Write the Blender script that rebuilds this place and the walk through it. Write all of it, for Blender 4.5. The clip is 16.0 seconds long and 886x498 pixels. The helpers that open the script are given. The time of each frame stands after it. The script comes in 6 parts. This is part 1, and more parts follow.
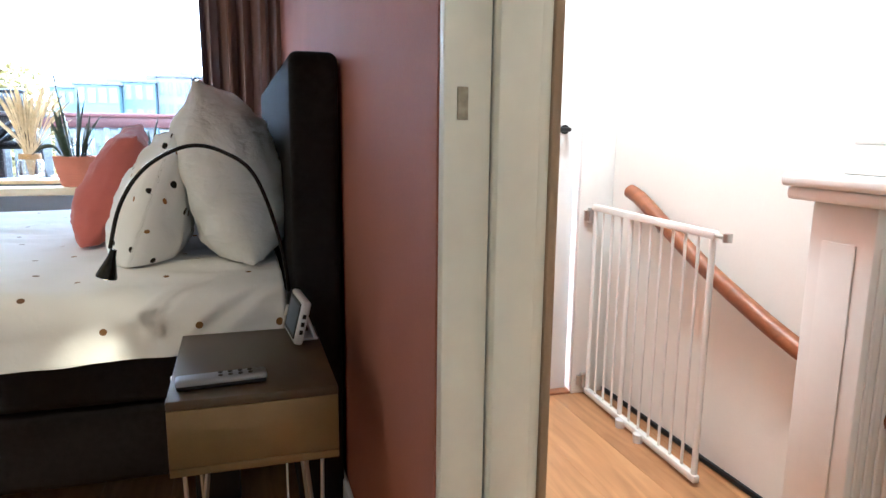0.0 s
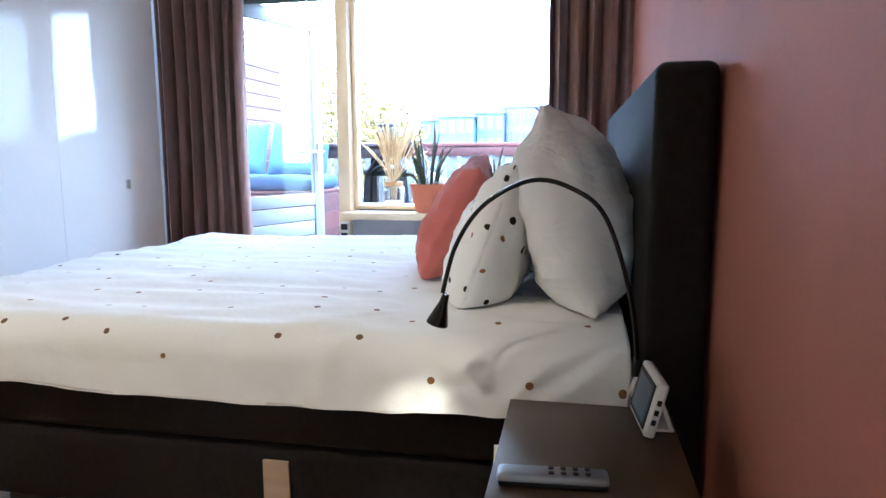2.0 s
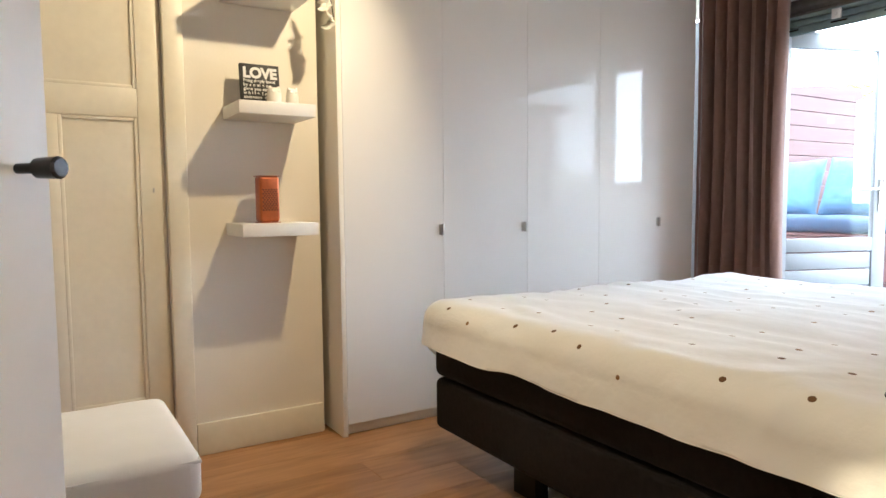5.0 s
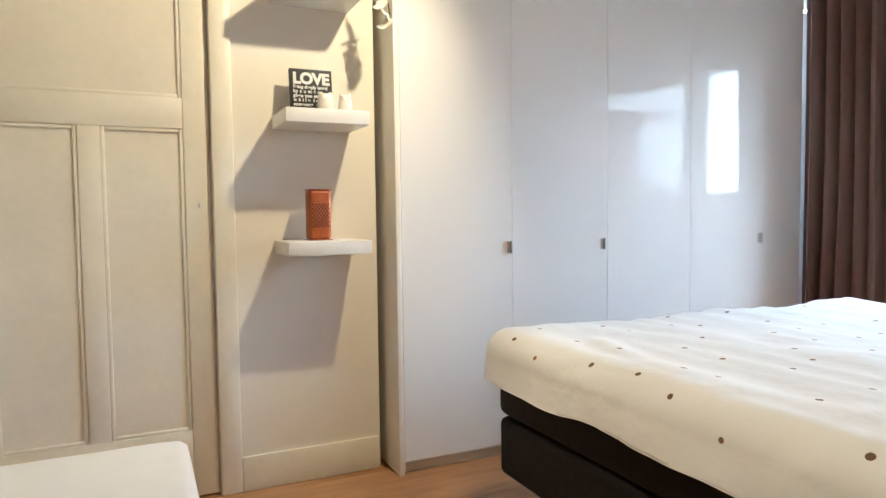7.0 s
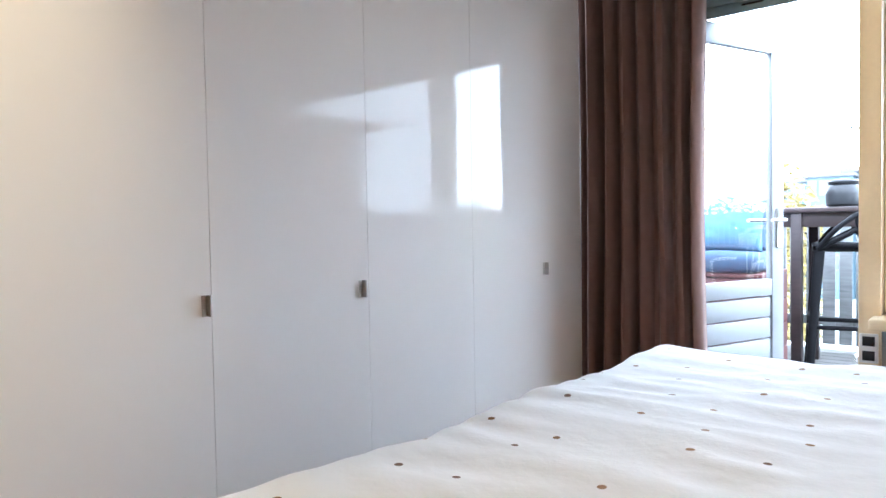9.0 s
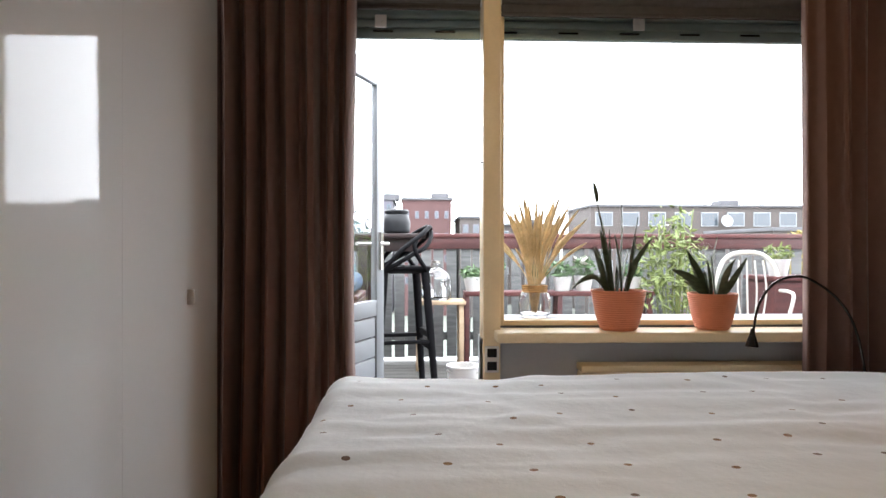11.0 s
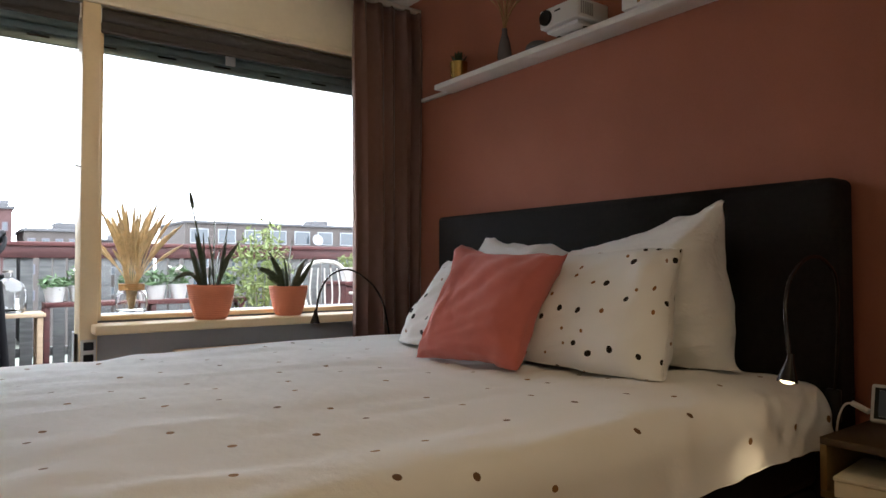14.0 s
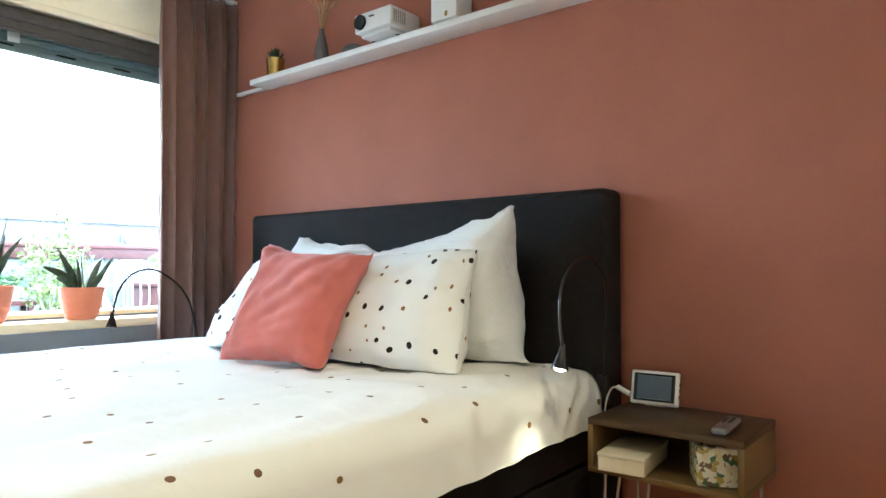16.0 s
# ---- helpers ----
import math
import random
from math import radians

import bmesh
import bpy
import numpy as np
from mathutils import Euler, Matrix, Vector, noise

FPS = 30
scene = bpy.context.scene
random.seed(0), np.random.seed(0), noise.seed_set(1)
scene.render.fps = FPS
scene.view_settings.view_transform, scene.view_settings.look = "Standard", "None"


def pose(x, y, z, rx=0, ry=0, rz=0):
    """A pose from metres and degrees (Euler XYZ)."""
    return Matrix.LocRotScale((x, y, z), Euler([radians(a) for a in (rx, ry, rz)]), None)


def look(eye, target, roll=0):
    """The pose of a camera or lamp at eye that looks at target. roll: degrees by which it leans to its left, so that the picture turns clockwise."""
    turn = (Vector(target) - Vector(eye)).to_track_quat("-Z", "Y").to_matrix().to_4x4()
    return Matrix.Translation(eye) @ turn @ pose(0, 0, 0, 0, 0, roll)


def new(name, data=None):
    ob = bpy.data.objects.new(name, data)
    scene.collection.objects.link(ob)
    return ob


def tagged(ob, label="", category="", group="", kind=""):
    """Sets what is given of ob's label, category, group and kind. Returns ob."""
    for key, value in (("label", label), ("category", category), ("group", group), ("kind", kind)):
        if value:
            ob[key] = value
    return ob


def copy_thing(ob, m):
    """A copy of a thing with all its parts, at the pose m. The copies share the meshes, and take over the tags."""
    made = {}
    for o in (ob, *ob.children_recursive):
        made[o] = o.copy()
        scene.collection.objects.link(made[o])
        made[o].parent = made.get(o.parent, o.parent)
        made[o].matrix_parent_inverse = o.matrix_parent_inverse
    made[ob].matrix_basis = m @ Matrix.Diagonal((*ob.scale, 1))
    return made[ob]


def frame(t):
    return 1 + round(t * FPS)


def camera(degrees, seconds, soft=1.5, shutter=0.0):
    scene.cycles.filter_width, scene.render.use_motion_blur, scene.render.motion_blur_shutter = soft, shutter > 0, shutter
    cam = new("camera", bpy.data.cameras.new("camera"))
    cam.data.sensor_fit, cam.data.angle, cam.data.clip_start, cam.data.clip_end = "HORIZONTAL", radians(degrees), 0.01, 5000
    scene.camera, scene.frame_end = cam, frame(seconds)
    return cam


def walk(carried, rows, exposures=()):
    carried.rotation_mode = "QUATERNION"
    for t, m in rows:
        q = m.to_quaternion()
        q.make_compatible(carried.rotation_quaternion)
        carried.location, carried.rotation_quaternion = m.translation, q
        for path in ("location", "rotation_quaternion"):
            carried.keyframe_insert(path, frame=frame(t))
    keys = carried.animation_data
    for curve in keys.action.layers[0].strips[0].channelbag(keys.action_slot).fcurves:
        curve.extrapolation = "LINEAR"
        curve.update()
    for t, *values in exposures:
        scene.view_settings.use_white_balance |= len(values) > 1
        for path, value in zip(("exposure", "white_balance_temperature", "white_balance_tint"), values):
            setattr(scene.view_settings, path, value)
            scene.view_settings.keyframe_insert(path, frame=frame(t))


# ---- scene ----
PATH = [
    (0, (0.033, 0.292, 1.039), (0.615, 2.173, 0.692), 0.6),
    (0.5, (0.011, 0.317, 1.053), (0.329, 2.263, 0.718), 0.2),
    (1, (0.005, 0.36, 1.055), (0.1, 2.333, 0.742), 0.1),
    (1.5, (0.002, 0.49, 1.058), (-0.126, 2.463, 0.759), -0.1),
    (2, (0.007, 0.608, 1.051), (-0.38, 2.551, 0.773), -0.2),
    (2.5, (0.027, 0.661, 1.055), (-0.611, 2.539, 0.798), -0.3),
    (3, (0.094, 0.698, 1.06), (-0.829, 2.457, 0.829), -0.4),
    (3.5, (0.158, 0.73, 1.061), (-1.017, 2.335, 0.853), -0.4),
    (4, (0.203, 0.754, 1.065), (-1.194, 2.173, 0.876), -0.6),
    (4.5, (0.227, 0.745, 1.061), (-1.348, 1.967, 0.896), -0.5),
    (5, (0.243, 0.705, 1.045), (-1.454, 1.753, 0.897), -0.5),
    (5.2, (0.249, 0.694, 1.042), (-1.485, 1.68, 0.895), -0.6),
    (7.3, (-0.092, 0.971, 1.062), (-1.905, 1.808, 0.954), -0.7),
    (7.5, (-0.181, 1.026, 1.082), (-1.982, 1.888, 0.972), -0.7),
    (8, (-0.423, 1.201, 1.075), (-2.125, 2.247, 0.983), -0.9),
    (8.5, (-0.706, 1.386, 1.076), (-2.239, 2.668, 0.994), -1.0),
    (9, (-1.003, 1.518, 1.078), (-2.286, 3.051, 1.015), -1.0),
    (9.5, (-1.237, 1.633, 1.066), (-2.185, 3.393, 1.016), -1.1),
    (10, (-1.44, 1.746, 1.058), (-1.989, 3.668, 1.015), -0.8),
    (10.2, (-1.505, 1.764, 1.069), (-1.905, 3.723, 1.033), -0.6),
    (12.3, (-1.749, 1.345, 1.041), (-1.135, 3.248, 1.093), 0.1),
    (12.5, (-1.765, 1.307, 1.031), (-1.07, 3.182, 1.084), 0.0),
    (13, (-1.793, 1.236, 0.999), (-0.9, 3.024, 1.051), -0.0),
    (13.5, (-1.806, 1.167, 0.985), (-0.763, 2.873, 1.037), -0.1),
    (14, (-1.811, 1.126, 0.983), (-0.63, 2.739, 1.034), -0.1),
    (14.5, (-1.806, 1.079, 0.984), (-0.497, 2.59, 1.036), -0.1),
    (15, (-1.802, 1.035, 0.982), (-0.379, 2.44, 1.034), -0.1),
    (15.5, (-1.787, 1.025, 0.976), (-0.283, 2.341, 1.03), -0.0),
    (16, (-1.776, 1.044, 0.975), (-0.228, 2.31, 1.032), 0.1),
]
cam = camera(67.9, 16.0)
SKY, CLOUD, OVERCAST, LAMP_W, SPOT_W, LAMP_AT = 0.12, 0.9, 215.0, 4.6, 92.0, (-1.5, 1.95, 2.36)
BED_W, BED_LAMP_AT = 74.0, (-1.2, 1.0, 2.36)
NORTH_W, NORTH_LAMP_AT = 115.0, (-1.38, 1.95, 2.36)
READ_W = 7.0
# seconds, stops, white balance
EXPOSURES = [(0.0, 0.05, 4700, 3), (0.6, 0.38, 4450, 4), (1.0, 0.42, 4400, 5), (1.5, 0.3, 4350, 4), (2.5, -0.1, 4800, 6), (3.0, -0.35, 5050, 6), (4.0, -0.2, 5350, 6), (5.0, 0.0, 5500, 4), (7.5, 0.15, 5000, 2), (8.5, -0.05, 4900, 3), (9.0, -0.15, 5250, 6), (10.2, -0.6, 6300, 10), (12.3, -1.95, 6250, 9), (13.5, -1.6, 6250, 10), (14.5, -1.0, 5650, 5), (16.0, 0.5, 4850, -6)]
walk(cam, [(t, look(eye, target, roll)) for t, eye, target, roll in PATH], EXPOSURES)

# ---- world and lights ----
world = bpy.data.worlds.new("sky")
scene.world = world
world.use_nodes = True
wn = world.node_tree
sky = wn.nodes.new("ShaderNodeTexSky")
sky.sky_type = "NISHITA"
sky.sun_disc = False
sky.sun_elevation, sky.sun_rotation = radians(28), radians(200)
sky.air_density, sky.dust_density = 1.0, 4.0
cloud = wn.nodes.new("ShaderNodeMixRGB")
cloud.inputs[0].default_value = CLOUD
cloud.inputs[2].default_value = (OVERCAST, OVERCAST * 1.02, OVERCAST * 1.06, 1)
wn.links.new(sky.outputs[0], cloud.inputs[1])
wn.links.new(cloud.outputs[0], wn.nodes["Background"].inputs[0])
wn.nodes["Background"].inputs[1].default_value = SKY

sun = new("sun", bpy.data.lights.new("sun", "SUN"))
sun.data.energy, sun.data.angle, sun.data.color = 1.0, radians(12), (1.0, 0.96, 0.9)
sun.matrix_world = look((2, -6, 12), (0, 6, 0))


def bulb(name, place, power, color, radius):
    lamp = new(name, bpy.data.lights.new(name, "POINT"))
    lamp.data.energy, lamp.data.color, lamp.data.shadow_soft_size = power, color, radius
    lamp.matrix_world = pose(*place)
    return lamp


WARM = (1.0, 0.74, 0.45)
# ceiling lamps: bedroom and landing
bulb("bedroom_bulb", LAMP_AT, LAMP_W, WARM, 0.05)
spot = new("bedroom_spot", bpy.data.lights.new("bedroom_spot", "SPOT"))
spot.data.energy, spot.data.color, spot.data.spot_size, spot.data.spot_blend, spot.data.shadow_soft_size = SPOT_W, (1.0, 0.71, 0.39), radians(106), 0.8, 0.03
spot.matrix_world = look(LAMP_AT, (-2.5, 0.9, 1.0))
bed_spot = new("bed_spot", bpy.data.lights.new("bed_spot", "SPOT"))
bed_spot.data.energy, bed_spot.data.color, bed_spot.data.spot_size, bed_spot.data.spot_blend, bed_spot.data.shadow_soft_size = BED_W, (1.0, 0.71, 0.39), radians(58), 0.7, 0.03
bed_spot.matrix_world = look(BED_LAMP_AT, (-0.95, 2.2, 0.5))
north_spot = new("window_wall_spot", bpy.data.lights.new("window_wall_spot", "SPOT"))
north_spot.data.energy, north_spot.data.color, north_spot.data.spot_size, north_spot.data.spot_blend, north_spot.data.shadow_soft_size = NORTH_W, (1.0, 0.71, 0.39), radians(52), 0.7, 0.03
north_spot.matrix_world = look(NORTH_LAMP_AT, (-0.85, 4.4, 1.65))
bulb("landing_bulb", (0.86, 1.78, 2.38), 140, (1.0, 0.91, 0.73), 0.2)

# ---- materials ----


def material(name, color, rough=0.6, metal=0.0, vary=0.08, scale=8.0, fine=60.0, bump=0.1, spec=0.5, stretch=(1, 1, 1), coords="Object", **more):
    m = bpy.data.materials.new(name)
    m.use_nodes = True
    nt = m.node_tree
    n, lk = nt.nodes, nt.links
    b = n["Principled BSDF"]
    b.inputs["Roughness"].default_value, b.inputs["Metallic"].default_value = rough, metal
    b.inputs["Specular IOR Level"].default_value = spec
    tc, mp = n.new("ShaderNodeTexCoord"), n.new("ShaderNodeMapping")
    mp.inputs["Scale"].default_value = stretch
    lk.new(tc.outputs[coords], mp.inputs[0])
    big, small = n.new("ShaderNodeTexNoise"), n.new("ShaderNodeTexNoise")
    big.inputs["Scale"].default_value, small.inputs["Scale"].default_value = scale, fine
    big.inputs["Detail"].default_value = 5
    lk.new(mp.outputs[0], big.inputs[0]), lk.new(mp.outputs[0], small.inputs[0])
    mix = n.new("ShaderNodeMath")
    mix.operation = "MULTIPLY_ADD"
    mix.inputs[1].default_value = 0.35
    lk.new(small.outputs[0], mix.inputs[0]), lk.new(big.outputs[0], mix.inputs[2])
    ramp = n.new("ShaderNodeValToRGB")
    ramp.color_ramp.elements[0].position, ramp.color_ramp.elements[1].position = 0.4, 0.95
    ramp.color_ramp.elements[0].color = (*[max(0, c * (1 - vary)) for c in color], 1)
    ramp.color_ramp.elements[1].color = (*[min(1, c * (1 + vary)) for c in color], 1)
    lk.new(mix.outputs[0], ramp.inputs[0])
    lk.new(ramp.outputs[0], b.inputs["Base Color"])
    if bump:
        bp = n.new("ShaderNodeBump")
        bp.inputs["Strength"].default_value, bp.inputs["Distance"].default_value = bump, 0.004
        lk.new(mix.outputs[0], bp.inputs["Height"])
        lk.new(bp.outputs[0], b.inputs["Normal"])
    for key, value in more.items():
        b.inputs[key.replace("_", " ")].default_value = value
    return m


def node_mat(name):
    m = bpy.data.materials.new(name)
    m.use_nodes = True
    return m, m.node_tree.nodes, m.node_tree.links, m.node_tree.nodes["Principled BSDF"]


def glow(name, color, strength):
    m, n, lk, b = node_mat(name)
    b.inputs["Base Color"].default_value = (*color, 1)
    b.inputs["Emission Color"].default_value, b.inputs["Emission Strength"].default_value = (*color, 1), strength
    return m


def glass_mat(name, ior=1.45):
    m, n, lk, b = node_mat(name)
    b.inputs["Base Color"].default_value = (1.0, 1.0, 1.0, 1)
    b.inputs["Roughness"].default_value, b.inputs["IOR"].default_value = 0.0, ior
    b.inputs["Transmission Weight"].default_value = 1.0
    return m


def plank_mat(name, dark, light, rough):
    """Wood with a long grain and a tone of its own for each board."""
    m, n, lk, b = node_mat(name)
    tc, mp, info = n.new("ShaderNodeTexCoord"), n.new("ShaderNodeMapping"), n.new("ShaderNodeObjectInfo")
    mp.inputs["Scale"].default_value = (1.2, 9, 9)
    lk.new(tc.outputs["Object"], mp.inputs[0])
    add = n.new("ShaderNodeVectorMath")
    lk.new(mp.outputs[0], add.inputs[0]), lk.new(info.outputs["Random"], add.inputs[1])
    sc = n.new("ShaderNodeVectorMath")
    sc.operation = "SCALE"
    sc.inputs["Scale"].default_value = 40
    cx = n.new("ShaderNodeCombineXYZ")
    lk.new(info.outputs["Random"], cx.inputs[0]), lk.new(info.outputs["Random"], cx.inputs[1])
    lk.new(cx.outputs[0], sc.inputs[0])
    lk.new(sc.outputs[0], add.inputs[1])
    grain = n.new("ShaderNodeTexNoise")
    grain.inputs["Scale"].default_value, grain.inputs["Detail"].default_value, grain.inputs["Distortion"].default_value = 2.2, 8, 1.2
    lk.new(add.outputs[0], grain.inputs[0])
    tone = n.new("ShaderNodeMath")
    tone.operation = "MULTIPLY_ADD"
    tone.inputs[1].default_value = 0.28
    lk.new(info.outputs["Random"], tone.inputs[0]), lk.new(grain.outputs[0], tone.inputs[2])
    ramp = n.new("ShaderNodeValToRGB")
    ramp.color_ramp.elements[0].position, ramp.color_ramp.elements[1].position = 0.35, 0.95
    ramp.color_ramp.elements[0].color, ramp.color_ramp.elements[1].color = (*dark, 1), (*light, 1)
    lk.new(tone.outputs[0], ramp.inputs[0]), lk.new(ramp.outputs[0], b.inputs["Base Color"])
    bp = n.new("ShaderNodeBump")
    bp.inputs["Strength"].default_value, bp.inputs["Distance"].default_value = 0.12, 0.002
    lk.new(grain.outputs[0], bp.inputs["Height"]), lk.new(bp.outputs[0], b.inputs["Normal"])
    b.inputs["Roughness"].default_value = rough
    return m


def crumple(m, scale, stretch, distance):
    """Adds the relief of soft cloth creases to a material."""
    n, lk = m.node_tree.nodes, m.node_tree.links
    tc, mp, a, bp = n.new("ShaderNodeTexCoord"), n.new("ShaderNodeMapping"), n.new("ShaderNodeTexNoise"), n.new("ShaderNodeBump")
    mp.inputs["Scale"].default_value = stretch
    a.inputs["Scale"].default_value, a.inputs["Detail"].default_value, a.inputs["Distortion"].default_value = scale, 5, 0.35
    bp.inputs["Strength"].default_value, bp.inputs["Distance"].default_value = 0.7, distance
    lk.new(tc.outputs["Object"], mp.inputs[0]), lk.new(mp.outputs[0], a.inputs[0]), lk.new(a.outputs[0], bp.inputs["Height"])
    lk.new(bp.outputs[0], n["Principled BSDF"].inputs["Normal"])


RED = material("terracotta_paint", (0.325, 0.118, 0.070), 0.75, vary=0.09, scale=3, fine=170, bump=0.32, spec=0.3)
WHITE_WALL = material("white_wall_paint", (0.80, 0.755, 0.65), 0.8, vary=0.03, scale=2, fine=120, bump=0.1)
PILLOW_LINEN = material("creased_white_cotton", (0.85, 0.845, 0.83), 0.85, vary=0.02, scale=9, fine=26, bump=0.0, spec=0.2, Sheen_Weight=0.1)
crumple(PILLOW_LINEN, 7, (1, 0.55, 1.6), 0.035)
WHITE_PAINT = material("white_lacquer", (0.78, 0.77, 0.74), 0.35, vary=0.03, scale=5, fine=40, bump=0.05)
CREAM_PAINT = material("cream_lacquer", (0.79, 0.745, 0.61), 0.4, vary=0.07, scale=3, fine=35, bump=0.12)
LANDING_WALL = material("landing_wall_paint", (0.80, 0.80, 0.755), 0.8, vary=0.03, scale=2, fine=120, bump=0.1)
WORN_EDGE = material("worn_brown_edge", (0.30, 0.20, 0.11), 0.6, vary=0.25, scale=20, fine=90, bump=0.15, stretch=(1, 1, 0.15))
CEILING = material("ceiling_paint", (0.70, 0.69, 0.66), 0.85, vary=0.02, scale=2, fine=80, bump=0.05)
GLOSS = material("white_gloss_foil", (0.78, 0.765, 0.735), 0.045, vary=0.01, scale=1.5, fine=5, bump=0.0, spec=0.22)
WARDROBE_SIDE = material("white_melamine", (0.80, 0.76, 0.66), 0.5, vary=0.02, scale=4, bump=0.02)
FRAME_WOOD = material("pale_painted_wood", (0.80, 0.66, 0.43), 0.4, vary=0.08, scale=6, fine=70, bump=0.08)
# White paint with shade put into its base colour, against the overbright sky.
OUT_WHITE_SHADED = material("shaded_white_outdoor_paint", (0.22, 0.235, 0.25), 0.45, vary=0.04, scale=6, bump=0.06)
DARK_FABRIC = material("dark_brown_upholstery", (0.0115, 0.009, 0.0085), 0.9, vary=0.3, scale=60, fine=700, bump=0.35, spec=0.2)
CURTAIN = material("brown_curtain_cloth", (0.165, 0.087, 0.066), 0.85, vary=0.06, scale=30, fine=500, bump=0.25, spec=0.2, Sheen_Weight=0.25)
LINEN = material("white_linen", (0.80, 0.79, 0.77), 0.85, vary=0.02, scale=14, fine=400, bump=0.25, spec=0.2, Sheen_Weight=0.1)
CORAL = material("coral_cotton", (0.455, 0.128, 0.098), 0.9, vary=0.08, scale=20, fine=600, bump=0.35, spec=0.2, Sheen_Weight=0.2)
BRASSY = material("bronze_brown_lacquer", (0.20, 0.125, 0.045), 0.33, metal=0.35, vary=0.1, scale=12, fine=300, bump=0.05)
BRASSY_TOP = material("dark_bronze_top", (0.078, 0.049, 0.023), 0.4, metal=0.3, vary=0.12, scale=12, fine=300, bump=0.05)
BLACK_METAL = material("black_metal", (0.02, 0.018, 0.018), 0.22, metal=0.5, vary=0.1, bump=0.0)
BLACK_PLASTIC = material("black_plastic", (0.012, 0.013, 0.015), 0.45, vary=0.1, bump=0.02, spec=0.25)
WHITE_PLASTIC = material("white_plastic", (0.76, 0.75, 0.73), 0.35, vary=0.02, bump=0.0)
STEEL = material("brushed_steel", (0.55, 0.53, 0.5), 0.3, metal=1.0, vary=0.05, fine=300, bump=0.02)
TERRACOTTA = material("terracotta_pot", (0.52, 0.17, 0.085), 0.6, vary=0.08, scale=15, fine=150, bump=0.1)
GREY_RENDER = material("grey_wall_paint", (0.42, 0.43, 0.45), 0.8, vary=0.05, scale=4, bump=0.08)
SAGE = material("grey_green_metal", (0.22, 0.29, 0.30), 0.45, metal=0.3, vary=0.1, bump=0.02)
DARK_BLIND = material("dark_blind_cloth", (0.06, 0.055, 0.055), 0.85, vary=0.15, scale=40, fine=400, bump=0.15)
GLASS = glass_mat("window_glass", 1.2)
DOOR_GLASS = glass_mat("door_glass", 1.45)
JAR_GLASS = glass_mat("jar_glass")
OAK = plank_mat("oak_laminate", (0.26, 0.12, 0.042), (0.50, 0.27, 0.115), 0.36)
PICKET_GREY = plank_mat("weathered_grey_wood", (0.075, 0.078, 0.078), (0.18, 0.185, 0.185), 0.85)
RED_STAIN = plank_mat("red_brown_stained_wood", (0.035, 0.009, 0.009), (0.085, 0.02, 0.018), 0.6)
DECK = plank_mat("grey_deck_wood", (0.045, 0.042, 0.038), (0.10, 0.096, 0.088), 0.85)
RAIL_WOOD = plank_mat("brown_handrail_wood", (0.17, 0.055, 0.018), (0.30, 0.105, 0.036), 0.4)
BARE_WOOD = plank_mat("bare_wood", (0.30, 0.21, 0.13), (0.48, 0.36, 0.24), 0.7)

# ---- mesh helpers ----


def merge(bm, geo):
    """Adds a list of bmeshes into bm."""
    for g in geo:
        me = bpy.data.meshes.new("tmp")
        g.to_mesh(me)
        bm.from_mesh(me)
        bpy.data.meshes.remove(me)
        g.free()
    return bm


def box(x0, x1, y0, y1, z0, z1, bevel=0.004, segments=2):
    bm = bmesh.new()
    bmesh.ops.create_cube(bm, size=1)
    for v in bm.verts:
        v.co = Vector(((x0 + x1) / 2 + v.co.x * (x1 - x0), (y0 + y1) / 2 + v.co.y * (y1 - y0), (z0 + z1) / 2 + v.co.z * (z1 - z0)))
    if bevel:
        bmesh.ops.bevel(bm, geom=bm.edges[:], offset=min(bevel, abs(x1 - x0) * 0.45, abs(y1 - y0) * 0.45, abs(z1 - z0) * 0.45), segments=segments, affect="EDGES", profile=0.5)
    return bm


def lathe(profile, steps=32, center=(0, 0, 0)):
    """A turned body from (radius, height) pairs."""
    bm = bmesh.new()
    rings = []
    for r, z in profile:
        rings.append([bm.verts.new((center[0] + r * math.cos(i * math.tau / steps), center[1] + r * math.sin(i * math.tau / steps), center[2] + z)) for i in range(steps)] if r > 1e-5 else [bm.verts.new((center[0], center[1], center[2] + z))])
    for a, b in zip(rings, rings[1:]):
        for i in range(steps):
            j = (i + 1) % steps
            if len(a) == 1 and len(b) > 1:
                bm.faces.new((a[0], b[j], b[i]))
            elif len(b) == 1 and len(a) > 1:
                bm.faces.new((a[i], a[j], b[0]))
            elif len(a) > 1:
                bm.faces.new((a[i], a[j], b[j], b[i]))
    bmesh.ops.recalc_face_normals(bm, faces=bm.faces[:])
    return bm


